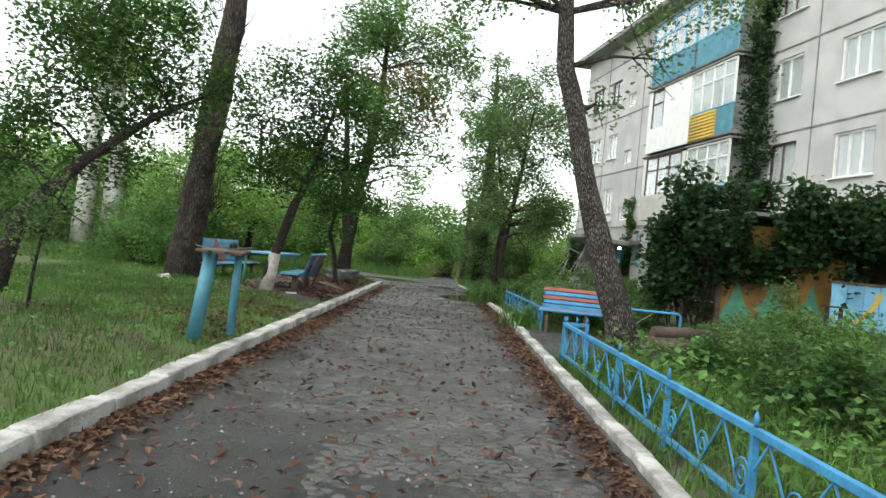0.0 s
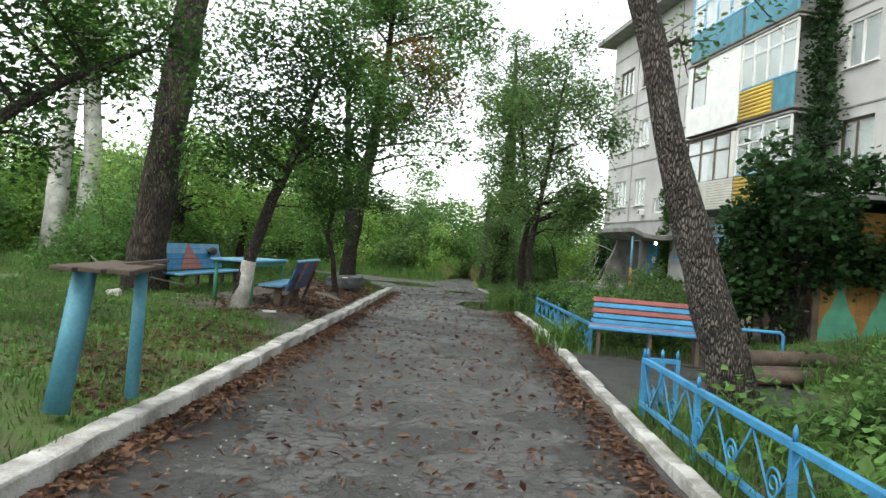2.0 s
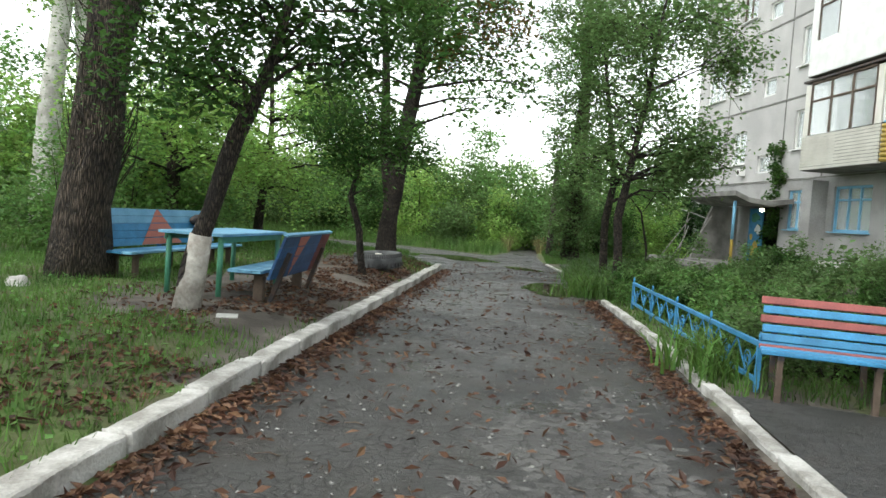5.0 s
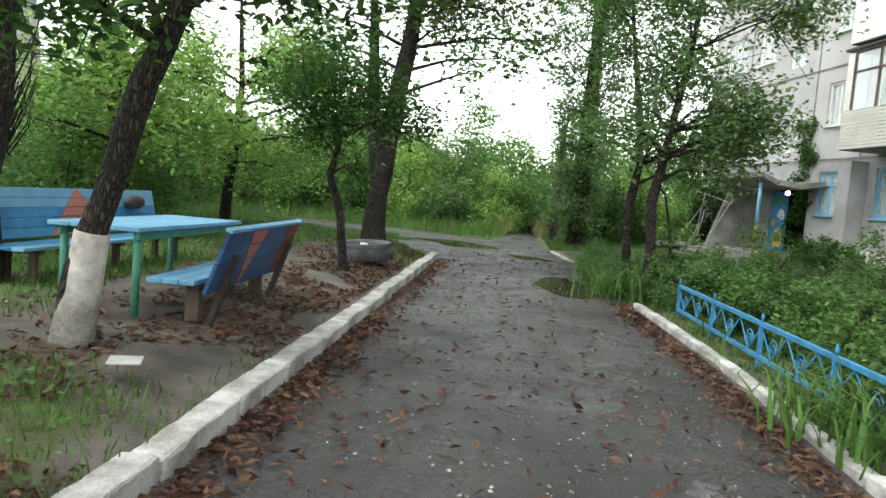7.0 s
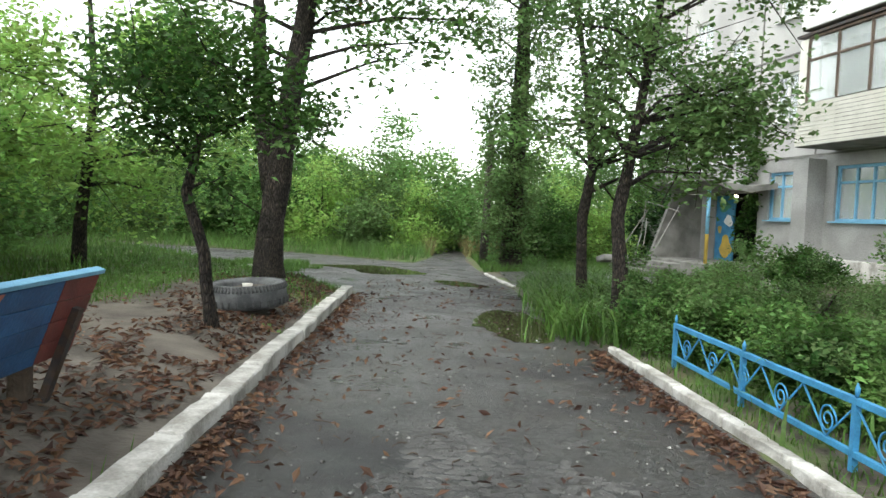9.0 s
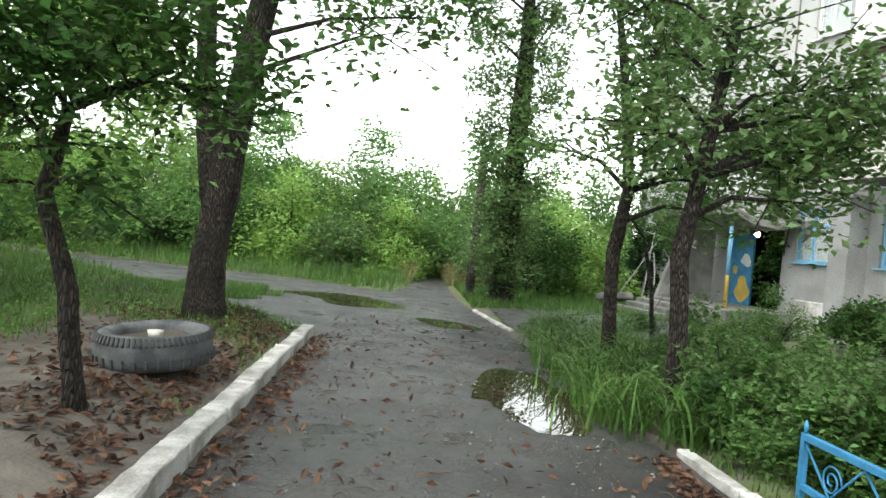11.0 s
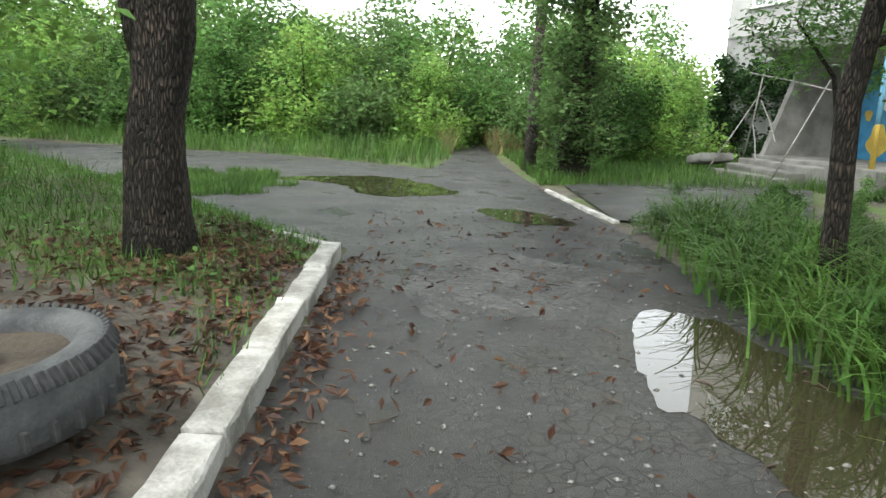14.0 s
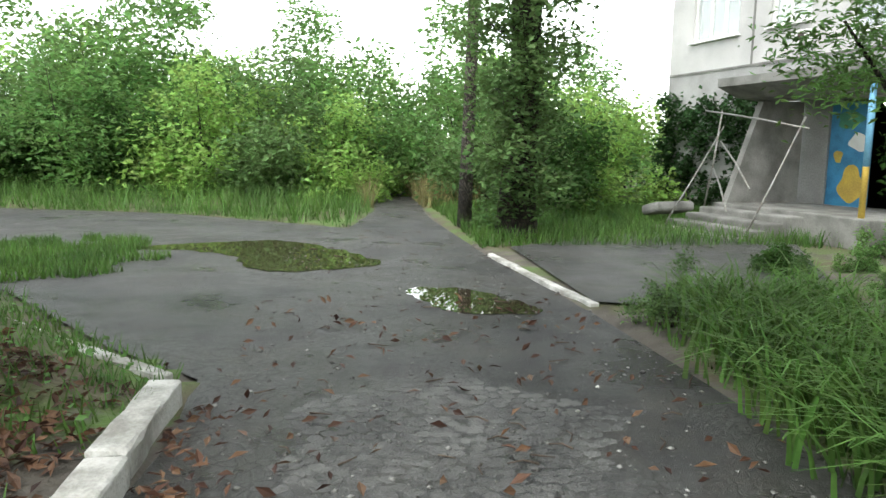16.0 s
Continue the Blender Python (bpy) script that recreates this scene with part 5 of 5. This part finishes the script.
# ---- grass, leaves and small clutter ----
def blades(name, spots, rng, h0, h1, width, material, label, bend=0.5, segs=1):
    """Grass blades as narrow bent strips, joined into one thing."""
    p = np.asarray(spots)
    n = len(p)
    a = rng.uniform(0, 2 * math.pi, n)
    d = np.stack([np.cos(a), np.sin(a), np.zeros(n)], 1)
    w = np.stack([-np.sin(a), np.cos(a), np.zeros(n)], 1) * width * rng.uniform(0.6, 1.3, (n, 1))
    h = rng.uniform(h0, h1, (n, 1))
    rows = []
    for s in range(segs + 1):
        u = s / segs
        c = p + d * h * bend * u ** 1.8 * rng.uniform(0.5, 1.2, (n, 1)) + np.array((0, 0, 1)) * h * (u - (0.45 * bend * u ** 3))
        rows += [c - w * (1 - u * 0.85) * 0.5, c + w * (1 - u * 0.85) * 0.5]
    v = np.stack(rows, 1).reshape(-1, 3)
    k = 2 * (segs + 1)
    i = np.arange(n)[:, None] * k
    f = np.concatenate([i + [[2 * s, 2 * s + 1, 2 * s + 3, 2 * s + 2]] for s in range(segs)], 0)
    ob = raw(name, v, f, material)
    return tagged(ob, label, "grass", kind="stuff")


rg = np.random.default_rng(33)


def scatter(count, x0, x1, y0, y1, keep, power=1.0):
    out = []
    for _ in range(count):
        x, y = rg.uniform(x0, x1), y0 + (y1 - y0) * rg.random() ** power
        if not in_road(x, y) and keep(x, y):
            out.append((x, y, ground_z(x, y)))
    return out


bare = lambda x, y: soil_at(x, y) < 0.45 + 0.3 * rg.random()
blades("grass", scatter(60000, -10, -3.95, -4, 14, bare), rg, 0.05, 0.17, 0.013, L_GRASS, "short lawn grass")
blades("grass", scatter(60000, -14, -3.9, 12, 34, bare), rg, 0.05, 0.2, 0.016, L_GRASS, "uneven lawn grass")
blades("grass", scatter(26000, -26, -8, 14, 44, bare), rg, 0.12, 0.4, 0.03, L_GRASS, "long lawn grass")
blades("grass", scatter(30000, 0.1, 5.5, -4, 9, lambda x, y: x > kerb_x(y) + 0.15 and not (x < 2.6 and 4.9 < y < 8.8)), rg, 0.12, 0.5, 0.014, L_GRASS, "weedy grass in the flower bed", 0.7, 2)
blades("grass", scatter(16000, -0.4, 3.5, 9, 23, lambda x, y: x > kerb_x(y) + 0.1), rg, 0.06, 0.22, 0.014, L_GRASS, "grass under the shrubs", 0.7, 2)
blades("grass", scatter(20000, -0.9, 6, 27.5, 36, lambda x, y: True), rg, 0.1, 0.4, 0.02, L_GRASS, "long grass beside the path")
blades("tall_grass", scatter(14000, -26, -2.4, 30.2, 38.5, lambda x, y: True), rg, 0.3, 0.8, 0.022, L_GRASS, "tall grass at the wood's edge")
blades("dry_grass", scatter(3500, -2.6, 0.4, 34.5, 40, lambda x, y: True), rg, 0.5, 1.1, 0.02, L_STRAW, "dry straw-coloured reeds beside the path")
patch = []
for _ in range(9000):
    a, r = rg.uniform(0, 6.28), math.sqrt(rg.random())
    x, y = -6.9 + 1.7 * r * math.cos(a), 26.7 + 1.9 * r * math.sin(a)
    if noise.noise(Vector((x * 1.2, y * 1.2, 1))) > r - 0.95:
        patch.append((x, y, 0.0))
blades("grass", patch, rg, 0.05, 0.2, 0.02, L_GRASS, "bright grass tuft on the verge of the fork")
clump_pts = []
for cx, cy, k in ((-0.35, 17.0, 60), (-0.3, 17.6, 80), (-0.25, 18.3, 90), (-0.3, 19.0, 100), (-0.25, 19.7, 110), (-0.2, 20.4, 120), (-0.1, 21.1, 120), (0.1, 21.8, 120), (0.3, 22.4, 120), (0.4, 20.2, 110), (0.4, 19.2, 100), (0.7, 21.2, 100), (1.0, 22.3, 100), (0.45, 18.2, 80), (0.15, 16.4, 60), (0.15, 13.6, 12), (0.15, 12.6, 14), (-0.1, 9.6, 70), (-0.1, 10.3, 60), (0.35, 11.2, 30), (0.0, 10.0, 80), (1.0, 1.6, 40), (0.95, 3.4, 40)):
    cx += -0.05 if cy > 15 else 0.3 if cy > 5 else -0.4
    clump_pts += [(cx + rg.normal() * 0.2, cy + rg.normal() * 0.24, ground_z(cx + 0.2, cy)) for _ in range(int(k * (1.7 if cy > 15 else 1.0)))]
blades("daylily_leaves", clump_pts, rg, 0.4, 0.85, 0.03, L_GRASS, "arching strap leaves of daylilies over the kerb", 0.95, 5)
weeds = scatter(420, 0.25, 5.5, -4, 7.5, lambda x, y: x > kerb_x(y) + 0.2 and not (x < 2.7 and y > 4.7))
v, f = leaf_cloud(np.array([(x + rg.normal() * 0.1, y + rg.normal() * 0.1, z + rg.uniform(0.05, 0.5)) for x, y, z in weeds for _ in range(14)]), 0.09, rg, 0.2, 0.8)
tagged(raw("weeds", v, f, L_MID), "broad-leaved weeds in the flower bed", "weeds", kind="stuff")
v, f = leaf_cloud(np.array([(x, y, z + rg.uniform(0.02, 0.1)) for x, y, z in scatter(9000, -10, -4.0, -4, 30, bare)]), 0.05, rg, 0.1, 0.9)
tagged(raw("clover", v, f, L_MID), "clover and low weeds in the lawn", "weeds", kind="stuff")

lv = []
for _ in range(5200):
    y = rg.uniform(-5, 21)
    if y > 13 and rg.random() < 0.6:
        continue
    lv.append((-3.76 + abs(rg.normal()) * 0.17, y, 0.0))
for _ in range(3600):
    y = rg.uniform(-5, 16)
    lv.append((kerb_x(y) - 0.10 - abs(rg.normal()) * 0.16, y, 0.0))
for _ in range(3000):
    y = rg.uniform(-5, 24)
    x = rg.uniform(-3.7, kerb_x(y) - 0.1)
    if not (x > -1.9 and 16.4 < y < 19.9) and not (y > 12 and rg.random() < 0.5):
        lv.append((x, y, 0.0))
for _ in range(7800):
    x, y = -4.05 - abs(rg.normal()) * 1.0, rg.uniform(3, 21.5)
    if noise.noise(Vector((x * 1.3, y * 0.8, 7))) > -0.15:
        lv.append((x, y, ground_z(x, y)))
for _ in range(1500):
    a, r = rg.uniform(0, 6.28), abs(rg.normal()) * 0.7
    x, y = -4.8 + r * math.cos(a), 20.2 + r * math.sin(a)
    if x < -4:
        lv.append((x, y, ground_z(x, y)))
lv = np.array([(x, y, z + 0.022 + rg.random() * 0.02) for x, y, z in lv])
v, f = leaf_cloud(lv, 0.085, rg, 0.12, 0.42)
tagged(raw("fallen_leaves", v, f, L_BROWN), "curled brown fallen leaves along the kerbs", "leaves", kind="stuff")

n_peb = 9000
pc = np.stack([rg.uniform(-3.7, 0.4, n_peb), rg.uniform(-4, 29, n_peb), np.zeros(n_peb)], 1)
pc = pc[pc[:, 0] < np.where(pc[:, 1] < 16, -0.08, -0.6)]
pr = (0.005 + 0.017 * rg.random(len(pc)) ** 3)[:, None]
turn = rg.uniform(0, 6.28, len(pc))
ax = np.stack([np.cos(turn), np.sin(turn), np.zeros(len(pc))], 1) * pr * 1.3
ay = np.stack([-np.sin(turn), np.cos(turn), np.zeros(len(pc))], 1) * pr
az = np.array((0, 0, 1.0)) * pr * 0.6
pc = pc + az * 0.4
v = np.stack([pc + ax, pc + ay, pc - ax, pc - ay, pc + az, pc - az], 1).reshape(-1, 3)
i6 = np.arange(len(pc))[:, None] * 6
f = np.concatenate([i6 + [t] for t in ((0, 1, 4), (1, 2, 4), (2, 3, 4), (3, 0, 4), (1, 0, 5), (2, 1, 5), (3, 2, 5), (0, 3, 5))], 0)
tagged(raw("gravel", v, f, M_PEBBLE, smooth=True), "loose pale gravel scattered on the asphalt", "gravel", kind="stuff")

# worn surface breaking into small blocks
pv, pf = [], []
for cx, cy, rx, ry in ((-1.2, 1.0, 1.0, 4.2), (-1.3, 6.0, 0.9, 3.0), (-2.2, 20.4, 1.1, 1.5), (-1.9, 11.5, 1.0, 1.6), (-2.7, 3.0, 0.6, 2.5)):
    for gx_ in np.arange(cx - rx, cx + rx, 0.09):
        for k, gy_ in enumerate(np.arange(cy - ry, cy + ry, 0.08)):
            x, y = gx_ + (0.045 if k % 2 else 0) + rg.normal() * 0.014, gy_ + rg.normal() * 0.014
            e = ((x - cx) / rx) ** 2 + ((y - cy) / ry) ** 2
            if e + 0.9 * noise.noise(Vector((x * 1.6, y * 1.6, 5))) > 0.5 + 0.25 * rg.random() or not -3.6 < x < kerb_x(y) - 0.3:
                continue
            b0, ph = len(pv), rg.uniform(0, 1)
            ring = [(math.cos(ph + t * math.pi / 3) * 0.055 * rg.uniform(0.7, 1.15), math.sin(ph + t * math.pi / 3) * 0.05 * rg.uniform(0.7, 1.15)) for t in range(6)]
            top = rg.uniform(0.001, 0.0035)
            pv += [(x + a * 1.05, y + b * 1.05, -0.004) for a, b in ring] + [(x + a * 0.88, y + b * 0.88, top) for a, b in ring] + [(x, y, top + 0.0008)]
            for t in range(6):
                u = (t + 1) % 6
                pf += [(b0 + t, b0 + u, b0 + 6 + u), (b0 + t, b0 + 6 + u, b0 + 6 + t), (b0 + 6 + t, b0 + 6 + u, b0 + 12)]
tagged(raw("asphalt_blocks", pv, pf, M_BLOCK), "worn asphalt broken into small crazed blocks", "asphalt", kind="stuff")
bm = bmesh.new()
for k in range(260):
    x, y = rg.uniform(-3.7, -0.6), rg.uniform(2, 30)
    a, ln = rg.uniform(0, 6.28), rg.uniform(0.05, 0.17)
    tube([(x, y, 0.008), (x + ln * 0.5 * math.cos(a), y + ln * 0.5 * math.sin(a), 0.016), (x + ln * math.cos(a + 0.3), y + ln * math.sin(a + 0.3), 0.008)], [0.006, 0.005, 0.003], 4, bm)
tagged(part("twigs", bm, M_WOOD), "thin fallen twigs on the drive", "twigs", kind="stuff")

blk = thing("concrete_block", HOUSE @ pose(3.75, -2.95, 0.28, 0, -14, 8), "tilted broken concrete block beside the steps", "block")
part("slab", box(0.5, 0.95, 0.2, None, 0.06), M_CONC, blk)
for x, y, s in ((-7.35, 9.9, 0.13), (-7.5, 10.05, 0.1), (-6.75, 25.2, 0.16), (-6.95, 25.35, 0.12)):
    st = thing("stone", pose(x, y, ground_z(x, y)), "whitish broken stone in the grass", "stone")
    bm = bmesh.new()
    bmesh.ops.create_icosphere(bm, subdivisions=3, radius=s)
    for q in bm.verts:
        q.co *= 1 + 0.3 * noise.noise(q.co * 9 + Vector((x, 0, 0)))
    part("rock", bm, M_KERB, st)
lit = thing("paper_scrap", pose(-4.5, 9.0, 0.33, 4, 0, 20), "crumpled pale sheet of litter on the soil", "litter")
part("sheet", box(0.2, 0.16, 0.012, None, 0.004), M_CURTAIN, lit)
bag = thing("bag", pose(-7.2, 14.0, 1.06), "dark bag resting behind the blue bench top", "bag")
bm = bmesh.new()
bmesh.ops.create_icosphere(bm, subdivisions=3, radius=0.13)
bmesh.ops.scale(bm, vec=(0.6, 1.7, 0.7), verts=bm.verts)
for q in bm.verts:
    q.co *= 1 + 0.15 * noise.noise(q.co * 7)
part("sack", bm, M_IRON, bag)
wire = thing("clothes_line", pose(-4.08, 2.95, 1.2), "thin wire strung from the blue post", "wire")
part("cord", tube([(-0.6, 1.0, 0.0), (0.0, 0.0, -0.02), (0.35, 0.6, -0.15)], [0.006] * 3, 5), M_WIRE, wire)
